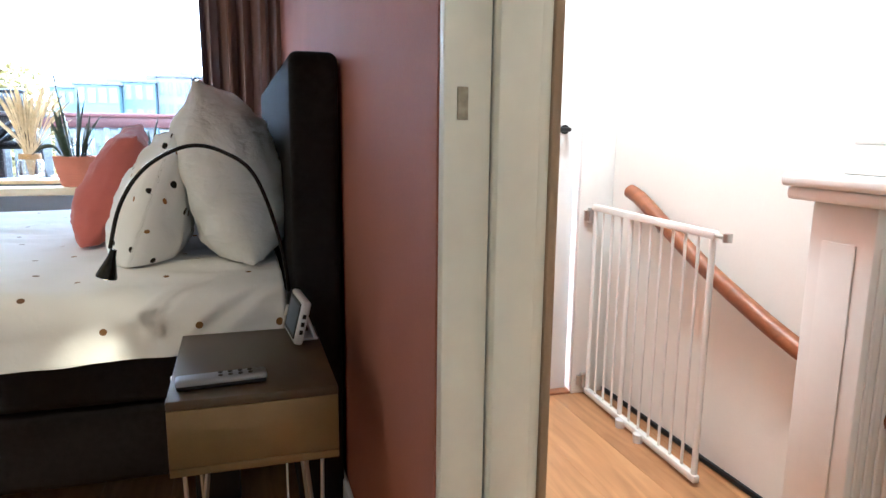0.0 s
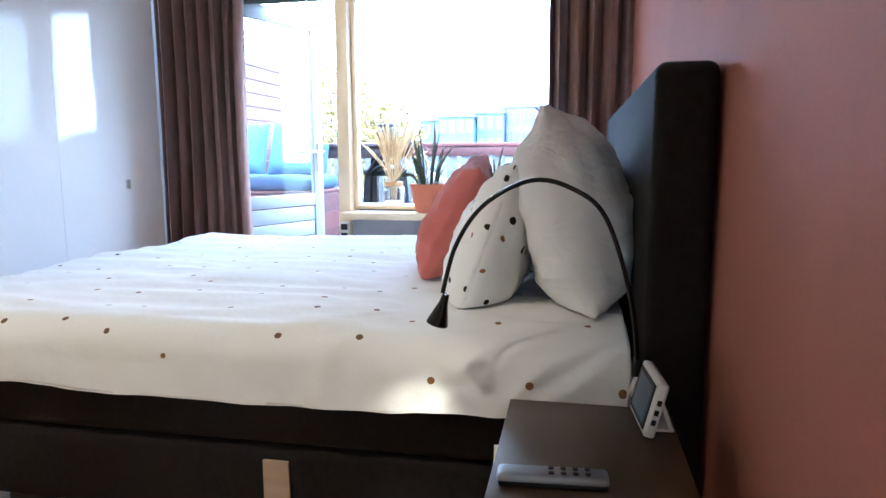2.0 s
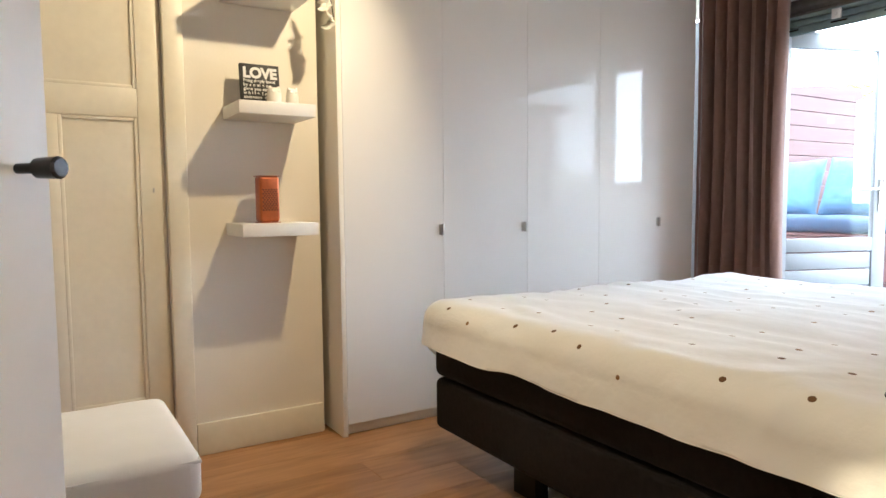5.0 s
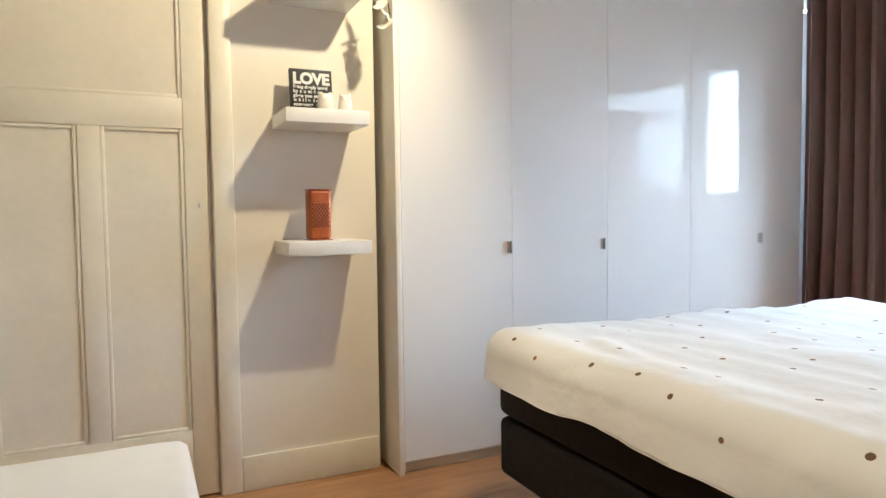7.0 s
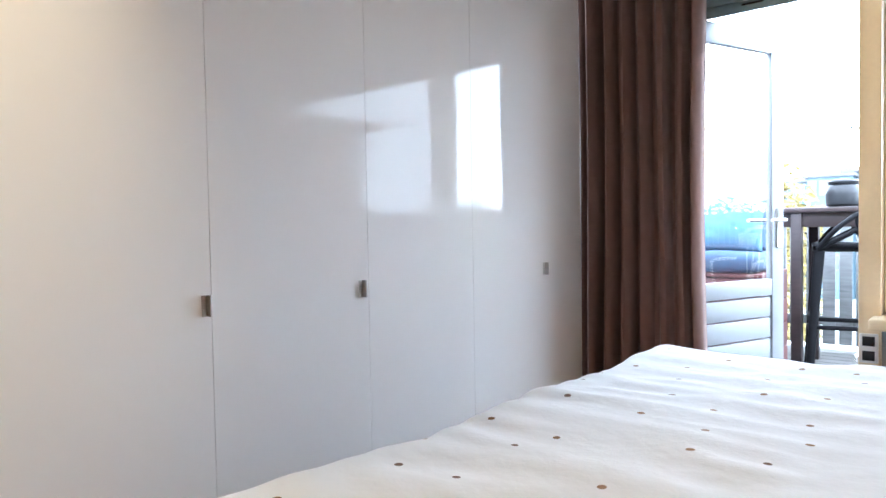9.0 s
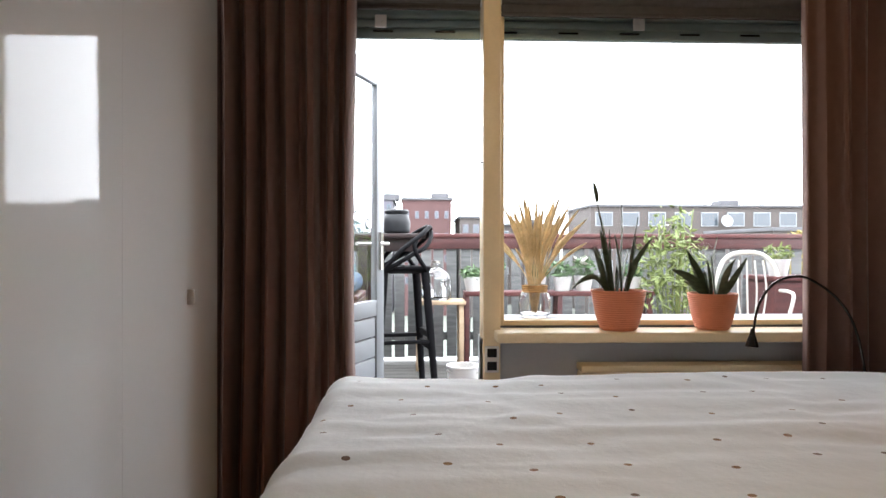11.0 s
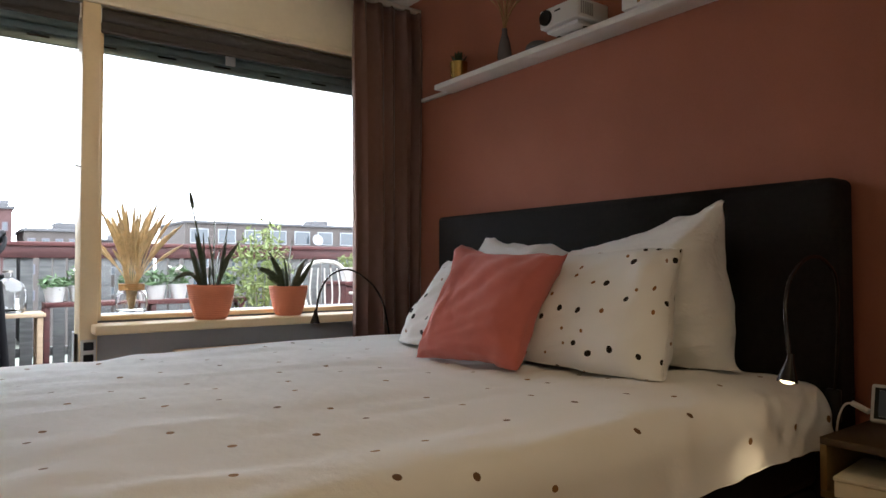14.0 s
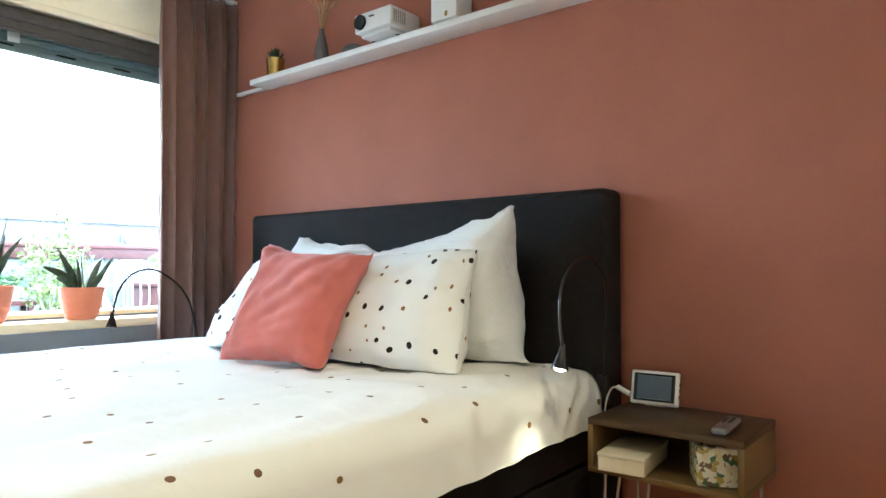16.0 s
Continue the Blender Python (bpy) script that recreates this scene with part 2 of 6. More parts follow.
def tube(points, radius, sides=10, closed=False, taper=None):
    """A round bar along points; taper gives a factor for each point."""
    bm = bmesh.new()
    pts = [Vector(p) for p in points]
    rings, side = [], None
    for i, p in enumerate(pts):
        a, b = pts[max(i - 1, 0)], pts[min(i + 1, len(pts) - 1)]
        if closed:
            a, b = pts[i - 1], pts[(i + 1) % len(pts)]
        d = (b - a).normalized()
        if side is None:
            side = d.orthogonal().normalized()
        side = (side - d * side.dot(d)).normalized()
        up = d.cross(side)
        r = radius * (taper[i] if taper else 1)
        rings.append([bm.verts.new(p + (side * math.cos(k * math.tau / sides) + up * math.sin(k * math.tau / sides)) * r) for k in range(sides)])
    pairs = list(zip(rings, rings[1:])) + ([(rings[-1], rings[0])] if closed else [])
    for a, b in pairs:
        for k in range(sides):
            bm.faces.new((a[k], a[(k + 1) % sides], b[(k + 1) % sides], b[k]))
    if not closed:
        bm.faces.new(rings[0][::-1]), bm.faces.new(rings[-1])
    bmesh.ops.recalc_face_normals(bm, faces=bm.faces[:])
    return bm


def curve_points(ctrl, steps=8):
    """Smooth points through control points."""
    c = [Vector(p) for p in ctrl]
    out = []
    for i in range(len(c) - 1):
        p0, p1, p2, p3 = c[max(i - 1, 0)], c[i], c[i + 1], c[min(i + 2, len(c) - 1)]
        for k in range(steps):
            t = k / steps
            out.append(0.5 * (2 * p1 + (p2 - p0) * t + (2 * p0 - 5 * p1 + 4 * p2 - p3) * t * t + (3 * p1 - p0 - 3 * p2 + p3) * t ** 3))
    return out + [c[-1]]


def mesh_of(name, bm, mats, smooth=True):
    me = bpy.data.meshes.new(name)
    bm.to_mesh(me)
    bm.free()
    for m in (mats if isinstance(mats, (list, tuple)) else [mats]):
        me.materials.append(m)
    if smooth:
        me.polygons.foreach_set("use_smooth", [True] * len(me.polygons))
        me.set_sharp_from_angle(angle=radians(38))
    return me


def thing(name, label, category, place=(0, 0, 0), turn=0.0, group="", kind=""):
    """An Empty at the base of a thing, to carry its parts."""
    ob = new(name)
    ob.empty_display_size = 0.1
    ob.matrix_world = pose(*place, 0, 0, turn)
    return tagged(ob, label, category, group, kind)


def part(name, bm, mat, parent, label="", m=None, smooth=True):
    ob = new(name, mesh_of(name, bm, mat, smooth))
    ob.parent = parent
    if m is not None:
        ob.matrix_basis = m
    return tagged(ob, label)


def share(name, mesh, parent, m):
    ob = new(name, mesh)
    ob.parent = parent
    ob.matrix_basis = m
    return ob


def solid(name, bm, mat, label, category, group="", kind="", m=None, smooth=True):
    ob = new(name, mesh_of(name, bm, mat, smooth))
    if m is not None:
        ob.matrix_world = m
    return tagged(ob, label, category, group, kind)


def rot(bm, m):
    bmesh.ops.transform(bm, matrix=m, verts=bm.verts[:])
    return bm


# ---- the large structure ----
XR, XL, YN, YS, H = 0.285, -2.55, 4.43, -0.15, 2.5
structure = dict(kind="structure")
solid("wall_east", merge(bmesh.new(), [box(XR, XR + 0.15, 1.14, YN + 0.3, 0, H, 0), box(XR, XR + 0.15, -1.72, 0.0, 0, H, 0), box(XR, XR + 0.15, 0.0, 1.14, 2.08, H, 0)]), RED, "terracotta red painted bedroom wall", "wall", **structure)
solid("wall_north", merge(bmesh.new(), [box(-1.39, XR, YN, YN + 0.2, 0, 0.68, 0), box(XL, XR, YN, YN + 0.2, 2.185, H, 0), box(XL - 0.3, -2.2, YN, YN + 0.2, 0, 2.185, 0), box(0.22, XR, YN, YN + 0.2, 0.68, 2.185, 0)]), GREY_RENDER, "grey painted wall below the window", "wall", **structure)
# The last two boxes are unseen fillers, added to keep sky light out.
solid("wall_west", merge(bmesh.new(), [box(XL - 0.15, XL, 1.15, 1.785, 0, H, 0), box(XL - 0.15, XL, YS - 0.15, 0.36, 0, H, 0), box(XL - 0.15, XL, 0.36, 1.15, 2.06, H, 0), box(XL - 0.65, XL - 0.5, 1.8, YN, 0, H, 0), box(XL - 0.65, XL - 0.15, 1.7, 1.8, 0, H, 0), box(XL - 0.15, XL - 0.09, 0.36, 1.15, 0, 2.06, 0)]), WHITE_WALL, "off-white painted bedroom wall with shelves", "wall", **structure)
solid("wall_south", box(XL - 0.15, XR, YS - 0.15, YS, 0, H, 0), WHITE_WALL, "off-white painted bedroom wall", "wall", **structure)
solid("ceiling", box(XL - 0.65, XR + 0.15, YS - 0.15, YN + 0.2, H, H + 0.1, 0), CEILING, "white painted ceiling", "ceiling", **structure)
floor = solid("floor", box(XL - 0.65, 1.46, YS - 0.15, YN + 0.2, -0.06, -0.012, 0), OAK, "warm oak laminate floor", "floor", **structure)

# ---- built-in openings ----


def framed(name, mat, parent, x0, x1, z0, z1, w, y0, y1, label=""):
    """Four bars round an opening in the plane of y, joined as one frame."""
    return part(name, merge(bmesh.new(), [box(x0, x0 + w, y0, y1, z0, z1), box(x1 - w, x1, y0, y1, z0, z1), box(x0 + w, x1 - w, y0 + 0.002, y1 - 0.002, z0, z0 + w), box(x0 + w, x1 - w, y0 + 0.002, y1 - 0.002, z1 - w, z1)]), mat, parent, label)


window = thing("window_1", "wide single-pane window with pale wooden frame", "window", (0, 0, 0), kind="structure")
part("mullion", box(-1.39, -1.318, 4.40, 4.56, 0.0, 2.163), FRAME_WOOD, window, "pale wooden post between door and window")
framed("window_frame", FRAME_WOOD, window, -1.316, 0.218, 0.735, 2.184, 0.022, 4.47, 4.55)
pane = part("pane", box(-1.296, 0.198, 4.507, 4.513, 0.755, 2.164, 0), GLASS, window)
pane.visible_shadow = False
part("outer_sill", box(-1.36, 0.25, 4.562, 4.80, 0.70, 0.75), material("grey_sill_stone", (0.17, 0.175, 0.18), 0.7, vary=0.1, scale=12, bump=0.1), window, "grey outer sill")
solid("window_sill", box(-1.345, 0.22, 4.285, 4.468, 0.685, 0.727, 0.008, 3), FRAME_WOOD, "pale wooden window sill with potted plants", "window sill", kind="structure")
solid("lintel_casing", box(-2.2, 0.22, 4.395, 4.428, 2.164, 2.199, 0.005), CREAM_PAINT, "cream painted strip above the window", "trim", kind="structure")
upper = solid("wall_above_window", box(XL - 0.1, XR - 0.002, 4.41, 4.428, 2.1995, H - 0.002, 0), CREAM_PAINT, "cream painted wall above the window", "wall", kind="structure")

door_out = thing("door_1", "white balcony door with glass, standing open outwards", "door", (-2.155, 4.575, 0.02), 69.5, kind="structure")
W = 0.815
part("door_frame", merge(bmesh.new(), [box(0, 0.095, -0.02, 0.02, 0, 2.03), box(W - 0.095, W, -0.02, 0.02, 0, 2.03), box(0.095, W - 0.095, -0.019, 0.019, 1.93, 2.03), box(0.095, W - 0.095, -0.019, 0.019, 0.68, 0.765), box(0.095, W - 0.095, -0.019, 0.019, 0, 0.12)]), OUT_WHITE_SHADED, door_out)
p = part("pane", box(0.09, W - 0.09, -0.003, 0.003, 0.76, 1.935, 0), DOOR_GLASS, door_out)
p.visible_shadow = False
slat = mesh_of("slat", box(0.096, W - 0.096, -0.012, 0.012, 0, 0.105, 0.008, 2), OUT_WHITE_SHADED)
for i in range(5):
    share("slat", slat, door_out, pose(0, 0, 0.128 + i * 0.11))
for side in (-1, 1):
    h = part("door_handle", merge(bmesh.new(), [box(W - 0.066, W - 0.03, side * 0.02, side * 0.028, 0.93, 1.13, 0.003), tube([(W - 0.048, side * 0.024, 1.07), (W - 0.048, side * 0.065, 1.07), (W - 0.06, side * 0.07, 1.07), (W - 0.17, side * 0.07, 1.07)], 0.009)]), STEEL, door_out, "steel lever handle on a plate")
part("catch", merge(bmesh.new(), [box(W - 0.03, W + 0.012, 0.02, 0.05, 1.95, 2.0, 0.004), tube([(W + 0.004, 0.035, 1.93), (W + 0.004, 0.035, 2.02)], 0.008)]), STEEL, door_out, "metal hook catch")
part("threshold", box(-2.19, -1.40, 4.43, 4.60, -0.012, 0.03, 0.006), GREY_RENDER, window, "grey stone threshold")
part("door_jamb", box(-2.2, -2.16, 4.43, 4.56, 0.0, 2.184), FRAME_WOOD, window)

part("hook", merge(bmesh.new(), [tube([(-1.389, 4.41, 1.425), (-1.412, 4.405, 1.425)], 0.003, 8), tube([(-1.412, 4.405, 1.425), (-1.415, 4.405, 1.436)], 0.003, 8)]), BLACK_METAL, window, "small dark hook")

# roller blind inside the frame and the awning box outside
blind = thing("roller_blind", "dark rolled-up blind above the window", "blind")
part("roll", merge(bmesh.new(), [tube([(-1.31, 4.448, 2.128), (0.21, 4.448, 2.128)], 0.033, 18), box(-1.31, 0.21, 4.438, 4.446, 2.065, 2.13, 0.003)]), DARK_BLIND, blind)
part("bottom_bar", box(-1.31, 0.21, 4.434, 4.450, 2.047, 2.066, 0.005), DARK_BLIND, blind)
part("end_bracket", box(-1.3175, -1.3105, 4.42, 4.46, 2.09, 2.160, 0.002), WHITE_PLASTIC, blind, "small pale end bracket")
blind2 = thing("roller_blind", "dark rolled-up blind above the balcony door", "blind")
part("roll", merge(bmesh.new(), [tube([(-2.155, 4.448, 2.128), (-1.40, 4.448, 2.128)], 0.033, 18), box(-2.155, -1.40, 4.438, 4.446, 2.088, 2.13, 0.003)]), DARK_BLIND, blind2)
part("bottom_bar", box(-2.155, -1.40, 4.434, 4.450, 2.070, 2.089, 0.005), DARK_BLIND, blind2)
part("end_bracket", box(-1.3995, -1.3925, 4.42, 4.46, 2.09, 2.160, 0.002), WHITE_PLASTIC, blind2, "small pale end bracket")
awning = thing("awning_box", "grey-green metal awning box outside the window", "awning")
part("casing", merge(bmesh.new(), [box(-2.3, 0.5, 4.635, 4.86, 2.10, 2.27, 0.02, 3), box(-2.3, 0.5, 4.635, 4.80, 2.062, 2.098, 0.01)]), SAGE, awning)
part("front_bar", merge(bmesh.new(), [box(-2.3, 0.5, 4.805, 4.86, 2.072, 2.10, 0.008), box(-2.3, 0.5, 4.64, 4.66, 2.013, 2.06, 0.004)]), SAGE, awning)
for i in range(9):
    x = -2.1 + i * 0.28
    part("clip", box(x - 0.045, x + 0.045, 4.6325, 4.6385, 2.038, 2.046, 0.002), BLACK_METAL, awning)
for x in (-1.83, -0.66):
    part("bracket", merge(bmesh.new(), [box(x - 0.026, x + 0.026, 4.618, 4.632, 2.055, 2.112, 0.004), rot(lathe([(0, 0), (0.009, 0), (0.009, 0.006), (0, 0.006)], 12), pose(x, 4.618, 2.083, 90))]), WHITE_PLASTIC, awning, "pale square bracket")

WORN_BRASS = material("worn_brass", (0.36, 0.31, 0.22), 0.55, metal=0.5, vary=0.35, scale=60, bump=0.1)
# bedroom door, ajar, with its jambs
frame_in = thing("door_frame_1", "cream painted inner door frame with strike plate", "door frame", kind="structure")
part("jamb", merge(bmesh.new(), [box(XR + 0.002, XR + 0.068, 1.117, 1.1398, 0, 2.078), box(XR + 0.07, XR + 0.132, 1.098, 1.1398, 0, 2.078, 0.008), box(XR + 0.133, XR + 0.15, 1.11, 1.1398, 0, 2.078, 0.002)]), CREAM_PAINT, frame_in, "worn cream jamb")
part("casing_edge", box(XR + 0.1505, XR + 0.165, 1.105, 1.21, 0, 2.15, 0.004), WORN_EDGE, frame_in, "worn brown wooden edge")
part("strike_plate", merge(bmesh.new(), [box(XR + 0.020, XR + 0.035, 1.1150, 1.1175, 1.056, 1.098, 0.001), box(XR + 0.024, XR + 0.030, 1.1142, 1.1155, 1.06, 1.08, 0)]), WORN_BRASS, frame_in, "worn steel strike plate")
part("jamb", merge(bmesh.new(), [box(XR + 0.002, XR + 0.07, 0.0002, 0.025, 0, 2.078), box(XR + 0.072, XR + 0.148, 0.0002, 0.05, 0, 2.078, 0.008)]), CREAM_PAINT, frame_in)
part("head", merge(bmesh.new(), [box(XR + 0.002, XR + 0.147, 0.026, 1.116, 2.045, 2.0795)]), CREAM_PAINT, frame_in)


def panel_door(name, label, w, h, t, mat, place, turn, panels, handle=None):
    """A framed door leaf: x along its width from the hinge, y across its thickness."""
    leaf = thing(name, label, "door", place, turn, kind="structure")
    geo = [box(0, w, -t / 2 + 0.012, t / 2 - 0.012, 0, h, 0)]
    for s in (-1, 1):
        y0, y1 = sorted((s * (t / 2 - 0.0125), s * t / 2))
        cols = [(0, min(q[0] for q in panels)), (max(q[1] for q in panels), w)]
        for a, b in cols:
            geo.append(box(a, b, y0, y1, 0, h, 0.002))
        zs = sorted({(q[2], q[3]) for q in panels})
        edge = 0.0
        for z0, z1 in zs + [(h, h)]:
            geo.append(box(cols[0][1] + 0.0005, cols[1][0] - 0.0005, y0, y1 - 0.0004 * s if s > 0 else y1, edge, z0, 0.002))
            edge = z1
        for z0, z1 in zs:
            row = sorted(q for q in panels if q[2] == z0)
            for a, b in zip(row, row[1:]):
                geo.append(box(a[1], b[0], y0, y1, z0 + 0.0005, z1 - 0.0005, 0.002))
        for x0, x1, z0, z1 in panels:
            m = 0.014
            ya, yb = sorted((s * (t / 2 - 0.0125), s * (t / 2 - 0.004)))
            geo += [box(x0, x0 + m, ya, yb, z0, z1, 0.004), box(x1 - m, x1, ya, yb, z0, z1, 0.004), box(x0 + m, x1 - m, ya, yb, z0, z0 + m, 0.004), box(x0 + m, x1 - m, ya, yb, z1 - m, z1, 0.004)]
    part("leaf", merge(bmesh.new(), geo), mat, leaf)
    return leaf


in_door = panel_door("door_2", "white panelled bedroom door standing half open", 0.93, 2.03, 0.04, WHITE_PAINT, (0.255, 0.02, 0.008), 132.8, [(0.13, 0.80, 0.25, 0.95), (0.13, 0.80, 1.12, 1.88)])
for s in (-1, 1):
    part("door_handle", merge(bmesh.new(), [tube([(0.90, s * 0.022, 1.063), (0.90, s * 0.040, 1.063), (0.90, s * 0.041, 1.063), (0.90, s * 0.060, 1.063), (0.90, s * 0.062, 1.063)], 0.004, 14, taper=[1, 1, 1.9, 2.1, 1.6])]), BLACK_METAL, in_door, "black lever handle")
closet = panel_door("door_3", "cream panelled closet door, closed", 0.785, 2.04, 0.04, CREAM_PAINT, (XL - 0.03, 1.147, 0.008), -90.0, [(0.09, 0.36, 0.25, 1.365), (0.43, 0.70, 0.25, 1.365), (0.09, 0.70, 1.475, 1.95)])
part("keyhole", box(0.040, 0.047, 0.0195, 0.022, 1.077, 1.095, 0.002), STEEL, closet, "small metal keyhole plate")
closet_frame = solid("door_frame_2", merge(bmesh.new(), [box(XL - 0.05, XL + 0.016, 1.152, 1.228, 0, 2.12, 0.006), box(XL - 0.05, XL + 0.016, 0.28, 0.356, 0, 2.12, 0.006), box(XL - 0.05, XL + 0.0155, 0.3562, 1.1518, 2.055, 2.12, 0.006)]), CREAM_PAINT, "cream closet door casing", "door frame", kind="structure")
solid("baseboard", merge(bmesh.new(), [box(XL + 0.0005, XL + 0.016, 1.2285, 1.775, 0, 0.135, 0.004), box(XL + 0.0005, XL + 0.016, YS + 0.017, 0.279, 0, 0.135, 0.004), box(XL + 0.0005, XR - 0.0165, YS + 0.0005, YS + 0.016, 0, 0.135, 0.004)]), CREAM_PAINT, "cream painted skirting board", "baseboard", kind="structure")
solid("baseboard", box(XR - 0.015, XR - 0.0005, 1.085, YN - 0.002, 0, 0.10, 0.004), WHITE_PAINT, "white skirting board below the red wall", "baseboard", kind="structure")

# ---- wardrobe: four glossy doors ----
WX, WY0, DW = -2.41, 1.842, 0.507
wardrobe = thing("wardrobe", "white wardrobe with four high-gloss doors and small steel handles", "wardrobe", (0, 0, 0))
part("side_panel", box(WX - 0.59, WX + 0.002, WY0 - 0.024, WY0 - 0.0008, 0.0, 2.36, 0.002), WARDROBE_SIDE, wardrobe, "matt white side panel with drilled holes")
part("carcass", box(WX - 0.59, WX - 0.024, WY0, WY0 + 4 * DW, 0.05, 2.36, 0.002), WARDROBE_SIDE, wardrobe)
part("plinth", box(WX - 0.5, WX - 0.03, WY0, WY0 + 4 * DW, 0.0, 0.049, 0.002), WARDROBE_SIDE, wardrobe, "greyish recessed plinth")
part("filler_panel", box(WX - 0.59, WX - 0.003, WY0 + 4 * DW + 0.003, 4.16, 0.0, 2.36, 0), GLOSS, wardrobe, "", None, False)
for i in range(4):
    d = part("door", box(WX - 0.02, WX, WY0 + i * DW + 0.0008, WY0 + (i + 1) * DW - 0.0008, 0.055, 2.357, 0), GLOSS, wardrobe, "high-gloss white door", None, False)
    if i != 2:
        y = WY0 + (i + 1) * DW - (0.014 if i == 0 else 0.028)
        part("handle", merge(bmesh.new(), [box(WX + 0.001, WX + 0.020, y, y + 0.004, 0.882, 0.932, 0.001), box(WX + 0.0005, WX + 0.003, y - 0.012, y, 0.882, 0.932, 0.001)]), STEEL, d, "small bent steel pull")

# ---- curtains ----


def curtain(name, label, x0, x1, y, z0, z1, folds, seed, depth=0.045):
    cu = thing(name, label, "curtain")
    rng = random.Random(seed)
    bm = bmesh.new()
    nx, nz = folds * 10, 40
    ph = [rng.uniform(-0.9, 0.9) for _ in range(folds + 2)]
    am = [rng.uniform(0.4, 1.25) for _ in range(folds + 2)]
    grid = []
    for j in range(nz + 1):
        v = j / nz
        z = z0 + (z1 - z0) * v
        row = []
        for i in range(nx + 1):
            u = i / nx * folds
            k = int(u)
            f = u - k
            a = (am[k] * (1 - f) + am[k + 1] * f) * depth * (1 - 0.55 * max(0, (v - 0.9) / 0.1))
            p = (ph[k] * (1 - f) + ph[k + 1] * f)
            s = math.sin((u + 0.18 * p) * math.tau)
            sway = 0.012 * math.sin(v * 5 + seed + u * 0.7) * (1 - v)
            wide = 1 - 0.10 * math.sin(v * math.pi * 0.9) * (1 - v)
            x = (x0 + x1) / 2 + (i / nx - 0.5) * (x1 - x0) * wide + 0.005 * math.cos(u * math.tau * 2 + p) + sway * 0.5
            row.append(bm.verts.new((x, y + a * s * (1 + 0.25 * math.sin(v * 3 + k)) + sway, z)))
        grid.append(row)
    for a, b in zip(grid, grid[1:]):
        for i in range(nx):
            bm.faces.new((a[i], a[i + 1], b[i + 1], b[i]))
    c = part("cloth", bm, CURTAIN, cu)
    th = c.modifiers.new("thickness", "SOLIDIFY")
    th.thickness = 0.003
    part("rail", box(x0 - 0.02, x1 + 0.02, y - 0.012, y + 0.012, z1 - 0.005, z1 + 0.02, 0.003), WHITE_PLASTIC, cu, "white curtain rail")
    return cu


curtain("curtain", "long brown-taupe curtain drawn aside at the balcony door", -2.47, -1.905, 4.27, 0.03, 2.42, 7, 3)
curtain("curtain", "long brown-taupe curtain gathered beside the red wall", -0.145, 0.290, 4.21, 0.03, 2.42, 5, 8, 0.055)

# ---- radiator under the window ----
radiator = thing("radiator", "beige panel radiator below the window sill", "radiator")
part("panel", box(-1.0, 0.05, 4.33, 4.40, 0.12, 0.56, 0.012, 3), FRAME_WOOD, radiator)
part("top_grille", box(-1.0, 0.05, 4.31, 4.405, 0.562, 0.59, 0.006), FRAME_WOOD, radiator)
for x in (-0.9, -0.05):
    part("bracket", box(x - 0.02, x + 0.02, 4.40, 4.43, 0.2, 0.5, 0.003), FRAME_WOOD, radiator)
switch = thing("socket", "grey double wall socket beside the window post", "socket")
part("plate", box(-1.385, -1.325, 4.385, 4.399, 0.55, 0.66, 0.004), WHITE_PLASTIC, switch)
for z in (0.578, 0.632):
    part("insert", box(-1.375, -1.335, 4.381, 4.386, z - 0.018, z + 0.018, 0.003), BLACK_PLASTIC, switch, "dark socket insert")

# ---- bed ----
bed = thing("bed", "dark brown upholstered box-spring bed with tall headboard", "bed")
part("headboard", box(0.155, 0.276, 1.957, 3.862, 0.03, 1.232, 0.024, 5), DARK_FABRIC, bed, "plain dark upholstered headboard")
for y0, y1 in ((2.01, 2.898), (2.902, 3.79)):
    part("box_base", box(-1.945, 0.15, y0, y1, 0.15, 0.352, 0.025, 4), DARK_FABRIC, bed)
    part("mattress", box(-1.95, 0.15, y0 - 0.003, y1 + 0.003, 0.357, 0.525, 0.035, 4), DARK_FABRIC, bed)
part("topper", box(-1.93, 0.15, 2.03, 3.77, 0.5255, 0.60, 0.03, 4), LINEN, bed, "white mattress topper")
for x in (-1.52, -0.06):
    for y in (2.12, 3.62):
        part("leg", box(x - 0.06, x + 0.06, y, y + 0.06, 0, 0.151, 0.004), BLACK_PLASTIC, bed)
for x in (-0.685,):
    part("tag", box(x - 0.033, x + 0.033, 2.0, 2.008, 0.205, 0.325, 0.001), BARE_WOOD, bed, "small beige fabric tag")

# ---- duvet ----


